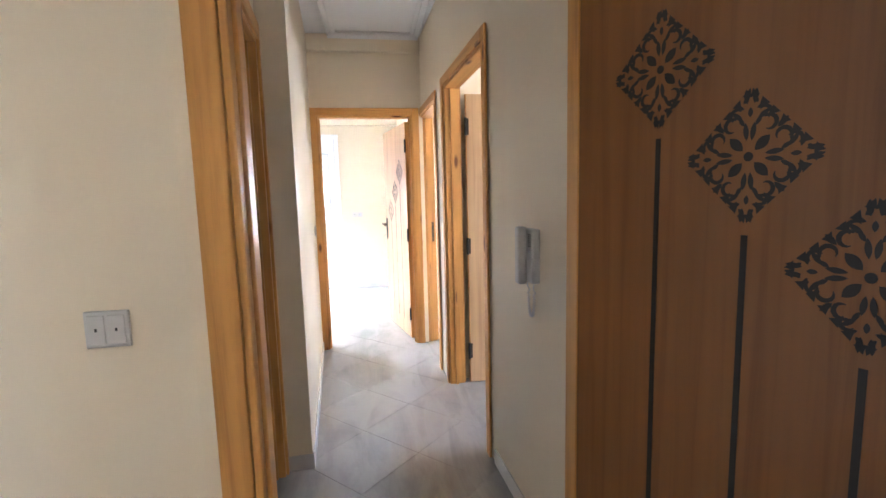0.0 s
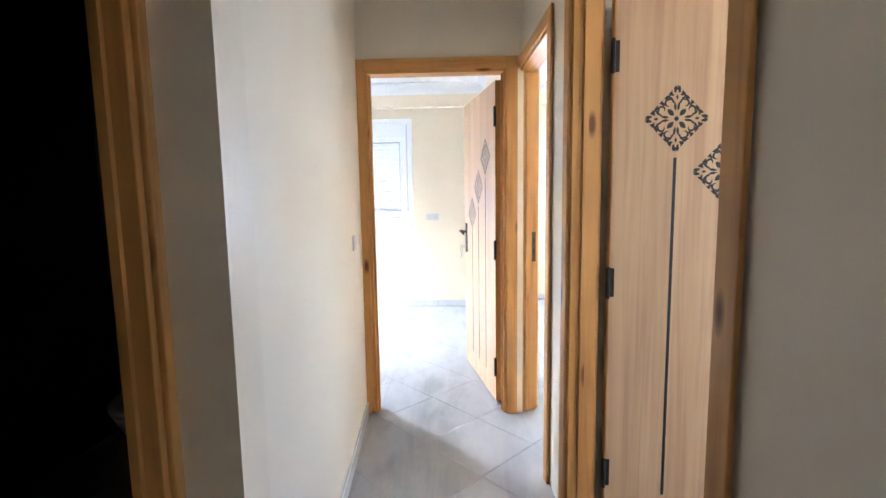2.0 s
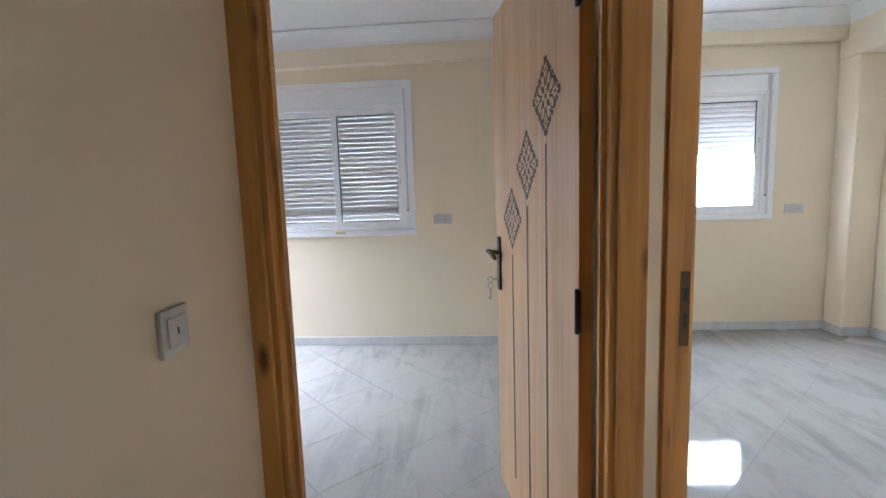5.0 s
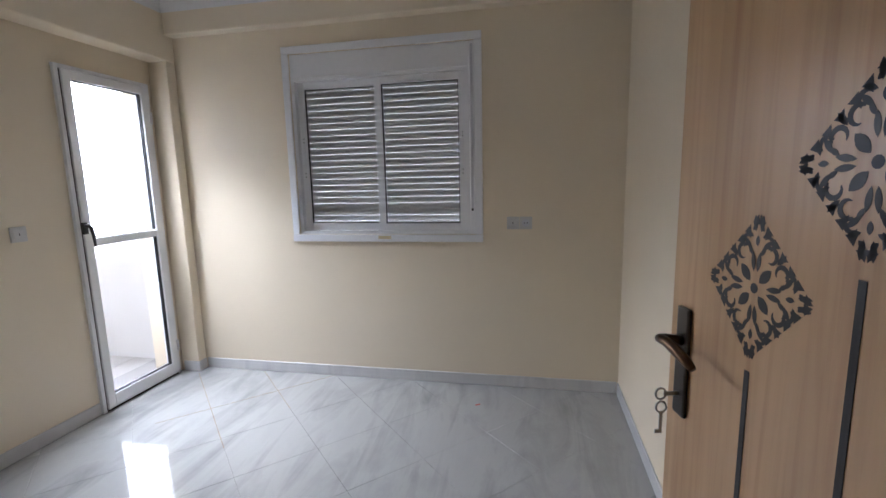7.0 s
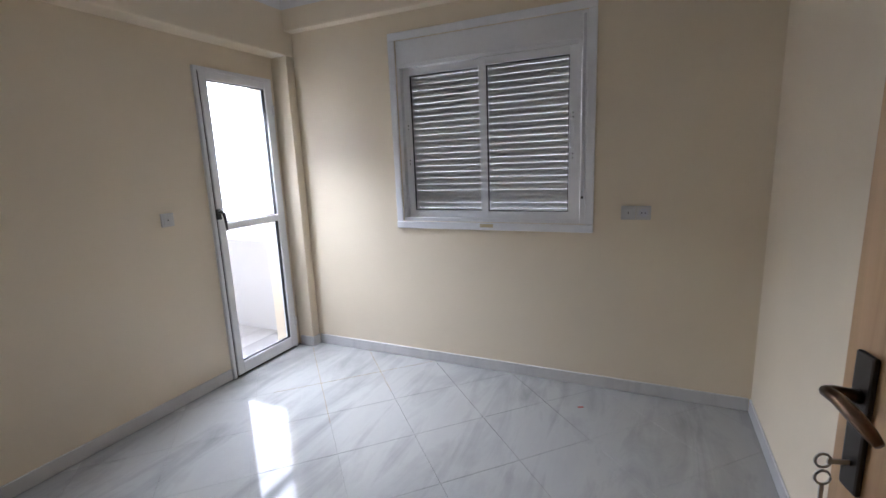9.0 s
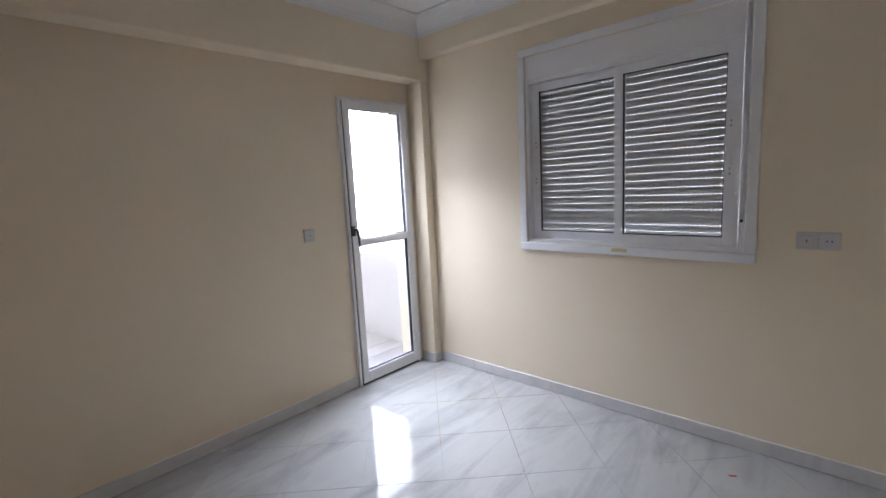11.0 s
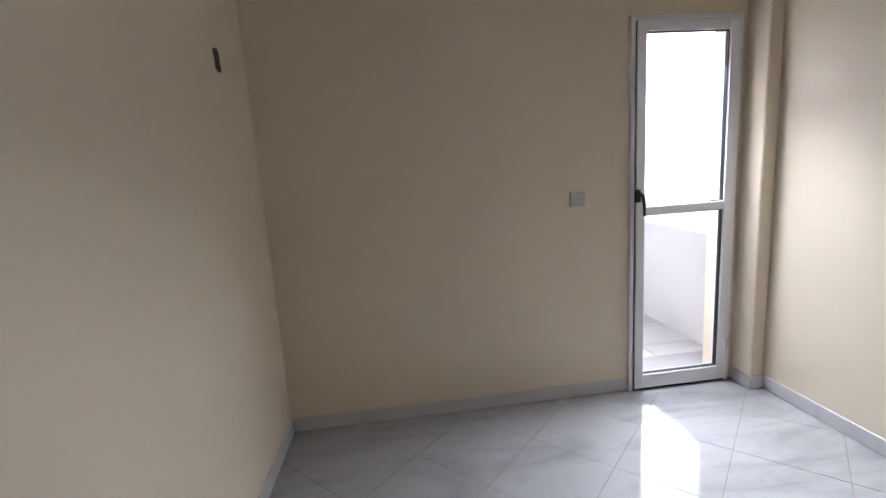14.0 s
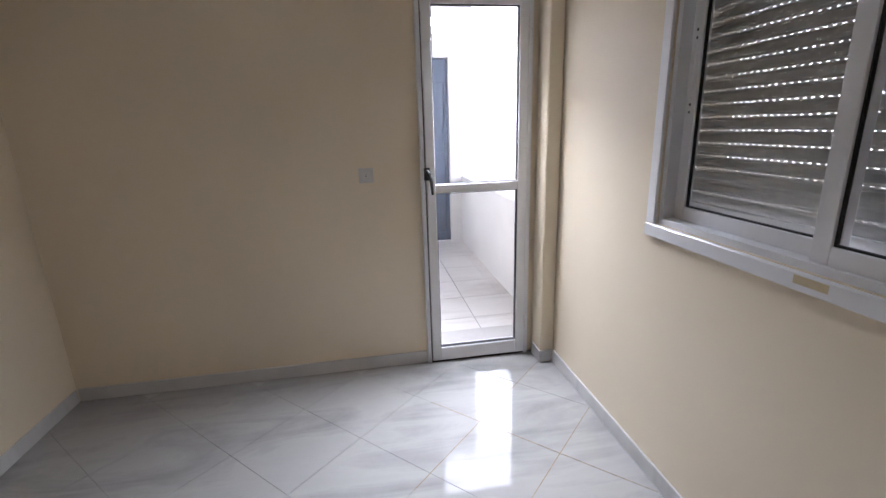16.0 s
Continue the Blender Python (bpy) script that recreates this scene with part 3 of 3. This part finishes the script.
# ---- windows ----
def slat_mesh(width, slots):
    """A curved roller slat with light slots along its upper lip."""
    bm = bmesh.new()
    prof = [(0.0, 0.0), (-0.0025, 0.006), (-0.0035, 0.016), (-0.003, 0.026), (-0.0005, 0.033)]
    n = 1
    rows = [[bm.verts.new((x, y, z)) for y, z in prof] for x in (0.0, width)]
    back = [[bm.verts.new((x, y + 0.006, z)) for y, z in prof] for x in (0.0, width)]
    for i in range(len(prof) - 1):
        bm.faces.new((rows[0][i], rows[1][i], rows[1][i + 1], rows[0][i + 1]))
        bm.faces.new((back[0][i], back[0][i + 1], back[1][i + 1], back[1][i]))
    bm.faces.new((rows[0][0], back[0][0], back[1][0], rows[1][0]))
    z0, z1 = 0.033, 0.0437
    if not slots:
        add_box(bm, 0, width, 0.0, 0.004, z0, z1)
    else:
        add_box(bm, 0, width, 0.0, 0.002, z0, z0 + 0.0046)
        add_box(bm, 0, width, 0.0, 0.002, z1 - 0.0047, z1)
        pitch = 0.0238
        cnt = int(width / pitch)
        e = (width - cnt * pitch) / 2
        add_box(bm, 0, e, 0.0, 0.002, z0 + 0.0046, z1 - 0.0047)
        for i in range(cnt):
            x = e + i * pitch + 0.0115
            add_box(bm, x, min(x + 0.0123, width), 0.0, 0.002, z0 + 0.0046, z1 - 0.0047)
    return mesh_of(bm, "slat", SHUTTER)


def window(name, x0, x1, y, z0, z1, drop, label):
    """A white sliding window with a roller shutter; the wall face is at y, outside is +y. drop: lowest slat's height."""
    w = base(name, Matrix.Identity(4), label, "window", "", "structure")
    b = 0.05
    box_h = 0.20
    yo = y - 0.012
    part("window_frame", boxes((x0, x0 + b, yo, y + 0.0, z0 + b, z1 - b), bevel=0.004), ALU, w)
    part("window_frame", boxes((x1 - b, x1, yo, y + 0.0, z0 + b, z1 - b), bevel=0.004), ALU, w)
    part("window_frame", boxes((x0, x1, yo, y + 0.0, z1 - b + 0.001, z1), bevel=0.004), ALU, w)
    part("window_frame", boxes((x0, x1, yo - 0.004, y + 0.0, z0, z0 + b - 0.001), bevel=0.004), ALU, w, "white lower architrave")
    ix0, ix1, iz0, iz1 = x0 + b + 0.001, x1 - b - 0.001, z0 + b + 0.001, z1 - b - 0.001
    zs = z1 - box_h
    part("shutter_box", boxes((ix0, ix1 - 0.03, y + 0.004, y + 0.2, zs, iz1), bevel=0.003), ALU, w, "white roller shutter box cover")
    part("strap_guide", boxes((ix1 - 0.029, ix1, y + 0.004, y + 0.03, iz0, iz1), bevel=0.002), ALU, w)
    part("strap", boxes((ix1 - 0.022, ix1 - 0.008, y - 0.003, y + 0.003, z0 + 0.22, iz1 - 0.02)), GREYPLASTIC, w, "grey shutter strap")
    part("strap_slot", boxes((ix1 - 0.022, ix1 - 0.010, y - 0.006, y + 0.002, z0 + 0.205, z0 + 0.219)), RUBBER, w)
    # fixed frame
    fx0, fx1 = ix0, ix1 - 0.031
    f = 0.022
    part("track", boxes((fx0, fx0 + f, y + 0.006, y + 0.085, iz0, zs - 0.001), (fx1 - f, fx1, y + 0.006, y + 0.085, iz0, zs - 0.001), (fx0 + f, fx1 - f, y + 0.006, y + 0.085, iz0, iz0 + f), (fx0 + f, fx1 - f, y + 0.006, y + 0.085, zs - f, zs - 0.001)), ALU, w)
    cx = (fx0 + fx1) / 2
    s = 0.048
    for a0, a1, yy in ((fx0 + f, cx + s / 2 - 0.004, y + 0.050), (cx - s / 2, fx1 - f, y + 0.016)):
        za, zb = iz0 + f + 0.001, zs - f - 0.001
        sash = part("sash", boxes((a0, a0 + s, yy, yy + 0.028, za, zb), (a1 - s, a1, yy, yy + 0.028, za, zb), (a0 + s, a1 - s, yy + 0.001, yy + 0.027, za, za + s), (a0 + s, a1 - s, yy + 0.001, yy + 0.027, zb - s, zb), bevel=0.002), ALU, w, "white aluminium sliding sash")
        g = 0.005
        part("gasket", boxes((a0 + s, a0 + s + g, yy + 0.008, yy + 0.02, za + s, zb - s), (a1 - s - g, a1 - s, yy + 0.008, yy + 0.02, za + s, zb - s), (a0 + s + g, a1 - s - g, yy + 0.008, yy + 0.02, za + s, za + s + g), (a0 + s + g, a1 - s - g, yy + 0.008, yy + 0.02, zb - s - g, zb - s)), RUBBER, sash, "black rubber gasket")
        gl = part("pane", boxes((a0 + s + g, a1 - s - g, yy + 0.012, yy + 0.016, za + s + g, zb - s - g)), GLASS, sash, "clear glass pane")
        gl.visible_shadow = False
        hx = a0 + 0.016 if a0 < cx - 0.2 else a1 - 0.032
        part("pull", boxes((hx, hx + 0.016, yy - 0.006, yy - 0.0005, (za + zb) / 2 - 0.09, (za + zb) / 2 + 0.09), bevel=0.003), ALU, sash, "slim white pull")
        for dz in (-0.13, -0.105, 0.105, 0.13):
            part("screw", boxes((hx + 0.005, hx + 0.011, yy - 0.002, yy - 0.0003, (za + zb) / 2 + dz - 0.004, (za + zb) / 2 + dz + 0.004)), RUBBER, sash)
    # shutter
    ys = y + 0.125
    sx0, sx1 = fx0 + 0.004, fx1 - 0.004
    sh = part("shutter", boxes((sx0, sx1, ys - 0.006, ys + 0.008, drop, drop + 0.045), bevel=0.003), SHUTTER, w, "grey roller shutter end bar")
    part("guide_rail", boxes((sx0 - 0.004, sx0 + 0.02, ys - 0.02, ys - 0.008, iz0, zs)), ALU, w)
    part("guide_rail", boxes((sx1 - 0.02, sx1 + 0.004, ys - 0.02, ys - 0.008, iz0, zs)), ALU, w)
    shut, slotted = slat_mesh(sx1 - sx0, False), slat_mesh(sx1 - sx0, True)
    z, i = drop + 0.046, 0
    while z < zs + 0.03:
        o = new("slat", slotted if i != 1 else shut)
        o.parent = sh
        o.location = (sx0, ys, z)
        z += 0.0428
        i += 1
    part("window_sill", boxes((ix0, ix1, y + 0.087, y + 0.28, z0 + 0.02, z0 + b + 0.012), bevel=0.003), SKIRT, w, "outer stone sill")
    return w


window("window_1", -1.829, -0.486, AY1, 0.988, 2.291, 1.075, "white sliding window with its grey roller shutter down")
window("window_2", 1.315, 2.66, BY1, 1.015, 2.32, 1.60, "white sliding window with its roller shutter half raised")
tp = base("tape_remnant", Matrix.Translation((-1.153, AY1 - 0.017, 1.018)), "yellowed tape remnant stuck to the window frame", "tape")
part("strip", boxes((-0.045, 0.045, 0, 0.0012, -0.011, 0.011)), TAPE, tp)


# ---- balcony door ----
def balcony_door(x, y0, y1, top):
    d = base("door_1", Matrix.Identity(4), "white aluminium glazed balcony door, shut, in cream wall", "door", "", "structure")
    f = 0.024
    part("door_frame", boxes((x - 0.06, x + 0.012, y0, y0 + f, 0, top), bevel=0.003), ALU, d)
    part("door_frame", boxes((x - 0.06, x + 0.012, y1 - f, y1, 0, top), bevel=0.003), ALU, d)
    part("door_frame", boxes((x - 0.06, x + 0.012, y0 + f, y1 - f, top - f, top), bevel=0.003), ALU, d)
    part("threshold", boxes((x - 0.06, x + 0.008, y0 + f, y1 - f, 0, 0.012)), IRON, d)
    a0, a1, z0, z1, s = y0 + f + 0.005, y1 - f - 0.003, 0.016, top - f - 0.004, 0.052
    xa, xb = x - 0.036, x + 0.022
    leaf = part("leaf", boxes((xa, xb, a0, a0 + s, z0, z1), (xa, xb, a1 - s, a1, z0, z1), (xa + 0.001, xb - 0.001, a0 + s, a1 - s, z0, z0 + 0.084), (xa + 0.001, xb - 0.001, a0 + s, a1 - s, z1 - s, z1), (xa + 0.001, xb - 0.001, a0 + s, a1 - s, 1.05, 1.098), bevel=0.003), ALU, d, "white aluminium door leaf with middle rail")
    part("seal", boxes((x - 0.03, x + 0.012, a0 - 0.0045, a0 - 0.0005, z0, z1)), RUBBER, d, "dark seal along the leaf")
    for za, zb in ((z0 + 0.084, 1.05), (1.098, z1 - s)):
        g = 0.005
        part("gasket", boxes((xa + 0.02, xb - 0.012, a0 + s, a0 + s + g, za, zb), (xa + 0.02, xb - 0.012, a1 - s - g, a1 - s, za, zb), (xa + 0.02, xb - 0.012, a0 + s + g, a1 - s - g, za, za + g), (xa + 0.02, xb - 0.012, a0 + s + g, a1 - s - g, zb - g, zb)), RUBBER, leaf)
        p = part("pane", boxes((xa + 0.026, xa + 0.031, a0 + s + g, a1 - s - g, za + g, zb - g)), GLASS, leaf, "clear glass pane")
        p.visible_shadow = False
    hp = part("handle", boxes((xb, xb + 0.012, a0 - 0.012, a0 + 0.02, 1.125, 1.195), bevel=0.004, segs=2), RUBBER, leaf, "black window-style handle")
    bm = bmesh.new()
    tube(bm, [(xb + 0.01, a0 + 0.004, 1.175), (xb + 0.034, a0 + 0.004, 1.177), (xb + 0.042, a0 + 0.012, 1.165), (xb + 0.040, a0 + 0.022, 1.12), (xb + 0.036, a0 + 0.028, 1.05)], 0.0095, 10, [1.1, 1.1, 1.1, 1.0, 0.7])
    part("lever", bm, RUBBER, hp, "", True)
    for z in (0.22, 1.86):
        bm = bmesh.new()
        tube(bm, [(xb + 0.004, a1 + 0.008, z - 0.04), (xb + 0.004, a1 + 0.008, z + 0.04)], 0.008, 10)
        part("hinge", bm, ALU, d, "", True)


balcony_door(AX0 + 0.012, 6.132, 6.768, 2.09)


# ---- switches and sockets ----
def plate(name, m, n, kind, label):
    """A wall plate; x along the wall, y out of it (towards -y), z up, from its middle."""
    p = base(name, m, label, "socket" if kind == "socket" else "switch")
    w = 0.08
    for i in range(n):
        x = (i - (n - 1) / 2) * w
        c = part("cover", boxes((x - 0.039, x + 0.039, -0.010, -0.0005, -0.04, 0.04), bevel=0.003, segs=2), GREYPLASTIC if kind == "old" else PLASTIC, p)
        if kind == "socket" and i == n - 1:
            bm = bmesh.new()
            tube(bm, [(x, -0.0100, 0), (x, -0.0115, 0)], 0.024, 20)
            ring = part("socket_well", bm, GREYPLASTIC, c, "round recessed socket well")
            part("pin_hole", boxes((x - 0.012, x - 0.006, -0.0124, -0.0112, -0.003, 0.003)), RUBBER, c)
            part("pin_hole", boxes((x + 0.006, x + 0.012, -0.0124, -0.0112, -0.003, 0.003)), RUBBER, c)
        elif kind == "double":
            for dx in (-0.018, 0.02):
                part("rocker", boxes((x + dx - 0.016, x + dx + 0.016, -0.0135, -0.0102, -0.026, 0.026), bevel=0.0015), PLASTIC, c)
        else:
            part("rocker", boxes((x - 0.026, x + 0.026, -0.0135, -0.0102, -0.026, 0.026), bevel=0.0015), PLASTIC, c)
            part("mark", boxes((x - 0.002, x + 0.002, -0.0142, -0.0136, -0.006, 0.006)), RUBBER, c)
    return p


plate("double_socket", Matrix.Translation((-0.254, AY1, 1.112)), 2, "socket", "white switch and power socket on the cream wall")
plate("wall_switch", Matrix.Translation((AX0, 5.835, 1.165)) @ Matrix.Rotation(radians(90), 4, "Z"), 1, "switch", "white square switch beside the balcony door")
plate("double_socket", Matrix.Translation((2.84, BY1, 1.10)), 2, "socket", "white double socket beside the second window")
cm, _ = along((left_x(2.2), 2.2), (left_x(4.09), 4.09))
plate("wall_switch", Matrix.Translation((left_x(3.72), 3.72, 1.10)) @ cm.to_3x3().to_4x4(), 1, "switch", "white square switch beside the bedroom door frame")
hs_plate = base("light_switch", Matrix.Translation((-0.632, 1.1, 1.068)), "white double light switch on the hall wall", "switch")
part("cover", boxes((-0.047, 0.047, -0.011, -0.0005, -0.043, 0.043), bevel=0.003, segs=2), PLASTIC, hs_plate)
for dx in (-0.0215, 0.0215):
    part("rocker", boxes((dx - 0.019, dx + 0.019, -0.014, -0.0112, -0.034, 0.034), bevel=0.0015), PLASTIC, hs_plate)
    part("mark", boxes((dx - 0.0025, dx + 0.0025, -0.0148, -0.0141, -0.004, 0.004)), RUBBER, hs_plate)

hole = base("wall_hole", Matrix.Translation((-2.43, AY0 - 0.006, 1.855)) @ Matrix.Rotation(-0.022, 4, "Z"), "small broken hole in the plaster for a wire box", "hole")
bm = bmesh.new()
poly(bm, [(-0.030, -0.034), (0.004, -0.045), (0.034, -0.03), (0.028, 0.012), (0.035, 0.042), (-0.008, 0.05), (-0.028, 0.03), (-0.022, 0.0)], 0.0005, 0.0016)
bmesh.ops.recalc_face_normals(bm, faces=bm.faces)
part("opening", bm, INLAY, hole)


scrap = base("paper_scrap", Matrix.Translation((-0.50, 6.60, 0.0)) @ Matrix.Rotation(0.5, 4, "Z"), "tiny red scrap lying on the tiles", "scrap")
part("flake", boxes((-0.016, 0.016, -0.006, 0.006, 0.0004, 0.003), bevel=0.001), plain("red_scrap", (0.35, 0.03, 0.03), 0.6), scrap)


# ---- intercom phone ----
def intercom():
    y = 1.57
    m = Matrix.Translation((right_x(y), y, 1.125)) @ RM.to_3x3().to_4x4()
    p = base("intercom_phone", m, "white wall intercom handset with a curled cord", "intercom")
    # here +y looks into the corridor
    part("wall_base", boxes((-0.048, 0.045, 0.0005, 0.032, -0.10, 0.10), bevel=0.008, segs=3), PLASTIC, p)
    hs = boxes((-0.002, 0.043, 0.0325, 0.066, -0.108, 0.108), bevel=0.012, segs=4)
    part("handset", hs, PLASTIC, p, "white handset resting in its cradle")
    for i in range(7):
        part("speaker_slot", boxes((-0.038, -0.008, 0.032, 0.0332, 0.078 - i * 0.007, 0.081 - i * 0.007)), RUBBER, p)
    part("button", boxes((-0.030, -0.014, 0.032, 0.036, 0.012, 0.022), bevel=0.002), GREYPLASTIC, p, "small grey button")
    bm = bmesh.new()
    pts = []
    n = 150
    for i in range(n + 1):
        t = i / n
        a = math.pi * (1 + t)
        x, z = 0.027 * math.cos(a) - 0.006, -0.105 - 0.125 * math.sin(math.pi * t) ** 0.55
        ph = i * 1.1
        pts.append((x + 0.0045 * math.cos(ph), 0.018 + 0.0045 * math.sin(ph), z))
    tube(bm, pts, 0.0022, 5)
    part("cord", bm, GREYPLASTIC, p, "curled grey cord", True)


intercom()


# ---- toilet ----
def lathe(bm, rings, sides=28):
    """Rings of (cx, cy, rx, ry, z)."""
    loops = [[bm.verts.new((cx + rx * math.cos(i * math.tau / sides), cy + ry * math.sin(i * math.tau / sides), z)) for i in range(sides)] for cx, cy, rx, ry, z in rings]
    for a, b in zip(loops, loops[1:]):
        for i in range(sides):
            bm.faces.new((a[i], a[(i + 1) % sides], b[(i + 1) % sides], b[i]))
    bm.faces.new(loops[0][::-1])
    bm.faces.new(loops[-1])
    bmesh.ops.recalc_face_normals(bm, faces=bm.faces)
    return bm


wc = base("toilet", Matrix.Translation((-1.385, 3.84, 0)), "white ceramic toilet with a cistern in the dark", "toilet")
part("bowl", lathe(bmesh.new(), [(0, -0.42, 0.10, 0.15, 0), (0, -0.42, 0.095, 0.14, 0.12), (0, -0.43, 0.10, 0.15, 0.22), (0, -0.43, 0.16, 0.21, 0.33), (0, -0.43, 0.18, 0.235, 0.39)]), CERAMIC, wc, "", True)
part("seat", lathe(bmesh.new(), [(0, -0.43, 0.18, 0.235, 0.392), (0, -0.43, 0.187, 0.243, 0.40), (0, -0.43, 0.187, 0.243, 0.42), (0, -0.43, 0.17, 0.225, 0.43)]), CERAMIC, wc, "closed white seat lid", True)
part("neck", boxes((-0.10, 0.10, -0.24, -0.02, 0.0, 0.40), bevel=0.03, segs=3), CERAMIC, wc)
part("cistern", boxes((-0.19, 0.19, -0.185, -0.005, 0.401, 0.76), bevel=0.025, segs=3), CERAMIC, wc)
part("cistern_lid", boxes((-0.2, 0.2, -0.195, -0.003, 0.761, 0.79), bevel=0.01, segs=2), CERAMIC, wc)


# ---- outside ----
BLX0, BLX1, BLY0, BLY1 = -5.75, -3.0, 5.65, 7.0
solid("balcony_slab", boxes((BLX0 - 0.2, BLX1, BLY0, BLY1 + 0.15, -0.2, -0.03)), GROUT, "concrete balcony slab", "slab")
solid("wall_parapet", boxes((BLX0, BLX1 - 0.003, BLY1, BLY1 + 0.15, -0.03, 0.82), bevel=0.01), RENDERED, "white rendered balcony parapet with damp stains", "parapet")
wall("wall_balcony_end", (BLX0, BLY1 + 0.15), (BLX0, BLY0 - 0.2), -0.2, [(0.285, 1.055, 0.0, 2.17)], RENDERED, -0.03, 3.2, "white rendered wall at the balcony end")
wall("wall_balcony_back", (BLX0, BLY0), (BLX1, BLY0), -0.2, (), RENDERED, -0.03, 3.2, "white rendered facade wall")
md = base("metal_door", Matrix.Translation((BLX0 - 0.06, 6.095, 0)), "scratched grey-blue metal door at the balcony end", "door")
part("sheet", boxes((-0.02, 0.0, 0.005, 0.765, 0.005, 2.165), bevel=0.002), BLUEDOOR, md)
for z in (0.06, 1.05, 1.9):
    part("rail", boxes((0.0005, 0.014, 0.01, 0.76, z, z + 0.05), bevel=0.002), BLUEDOOR, md)
for y in (0.006, 0.715):
    part("stile", boxes((0.001, 0.0135, y, y + 0.045, 0.11, 1.899), bevel=0.002), BLUEDOOR, md)
mat_ob = base("floor_cover", Matrix.Translation((-3.16, 6.27, -0.012)), "grey worn drain cover in the balcony floor", "drain cover")
part("lid", boxes((-0.11, 0.11, -0.11, 0.11, 0.0, 0.008), bevel=0.002), SKIRT, mat_ob)
# Added glowing sheets stand in for the white sky and light the balcony side.
SKY_GLOW, hnt, hb = material("glowing_sky_backdrop")
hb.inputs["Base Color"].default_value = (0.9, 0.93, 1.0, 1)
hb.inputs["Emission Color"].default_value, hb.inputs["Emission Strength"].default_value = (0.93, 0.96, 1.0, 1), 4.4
solid("backdrop", boxes((-160, 160, 70, 70.5, -7, 120), (-120, -119.5, -60, 70, -7, 120)), SKY_GLOW, "glowing white backdrop sheets standing in for the overcast sky", "backdrop")
solid("ground", boxes((-1500, 1500, -1500, 1500, -7.2, -7.0)), GROUNDMAT, "dry pale ground far below", "ground")


# ---- floor tiles ----
def tile_mesh(name, size, h, mat, gap=0.0012):
    bm = bmesh.new()
    s = size / 2 - gap / 2
    add_box(bm, -s, s, -s, s, 0, h, 0.0009)
    return mesh_of(bm, name, mat)


TS = 0.411
tile = tile_mesh("tile", TS, 0.0095, TILE)
floor_ob = bpy.data.objects["floor"]
o45 = Matrix.Rotation(radians(45), 4, "Z")
org = Vector((-2.158, 6.300, 0))
areas = [(AX0 - 0.1, AX1 + 0.1, WY, AY1 + 0.1), (-0.55, 0.75, -0.3, WY), (BX0 - 0.1, BX1 - 0.3, 4.0, BY1 + 0.1), (0.6, 2.2, 1.3, 3.2), (-1.9, -0.5, 1.2, 3.4), (-1.5, -0.4, -0.2, 1.0)]
for i in range(-32, 33):
    for j in range(-32, 33):
        p = org + o45 @ Vector(((i + 0.5) * TS, (j + 0.5) * TS, 0))
        if any(a[0] - 0.2 < p.x < a[1] + 0.2 and a[2] - 0.2 < p.y < a[3] + 0.2 for a in areas) and -3.0 < p.x < 3.4 and p.y < 7.2:
            t = new("tile", tile)
            t.parent = floor_ob
            t.matrix_local = Matrix.Translation((p.x, p.y, -0.0095)) @ Matrix.Rotation(radians(45 + 90 * ((i * 7 + j * 3) % 4)), 4, "Z")
GRIME = plain("brown_joint_dirt", (0.24, 0.17, 0.10), 0.85, 0.0, 0.4)
for a, turn, d0, d1 in ((0.0, -45, -0.66, 0.52), (0.0, 45, -0.30, 0.66), (0.411, 45, -0.10, 0.40), (0.411, -45, -0.40, 0.30)):
    c = org + o45 @ Vector((a, 0, 0))
    g = new("joint_dirt", mesh_of(boxes((d0, d1, -0.0016, 0.0016, -0.002, 0.0006)), "joint_dirt", GRIME))
    g.parent = floor_ob
    g.matrix_local = Matrix.Translation((c.x, c.y, 0)) @ Matrix.Rotation(radians(turn), 4, "Z")
slab_ob = bpy.data.objects["balcony_slab"]
btile = tile_mesh("tile", 0.42, 0.018, OUTTILE, 0.004)
for i in range(7):
    for j in range(3):
        t = new("tile", btile)
        t.parent = slab_ob
        t.matrix_local = Matrix.Translation((BLX1 - 0.21 - 0.42 * i, BLY1 - 0.21 - 0.42 * j, -0.03))
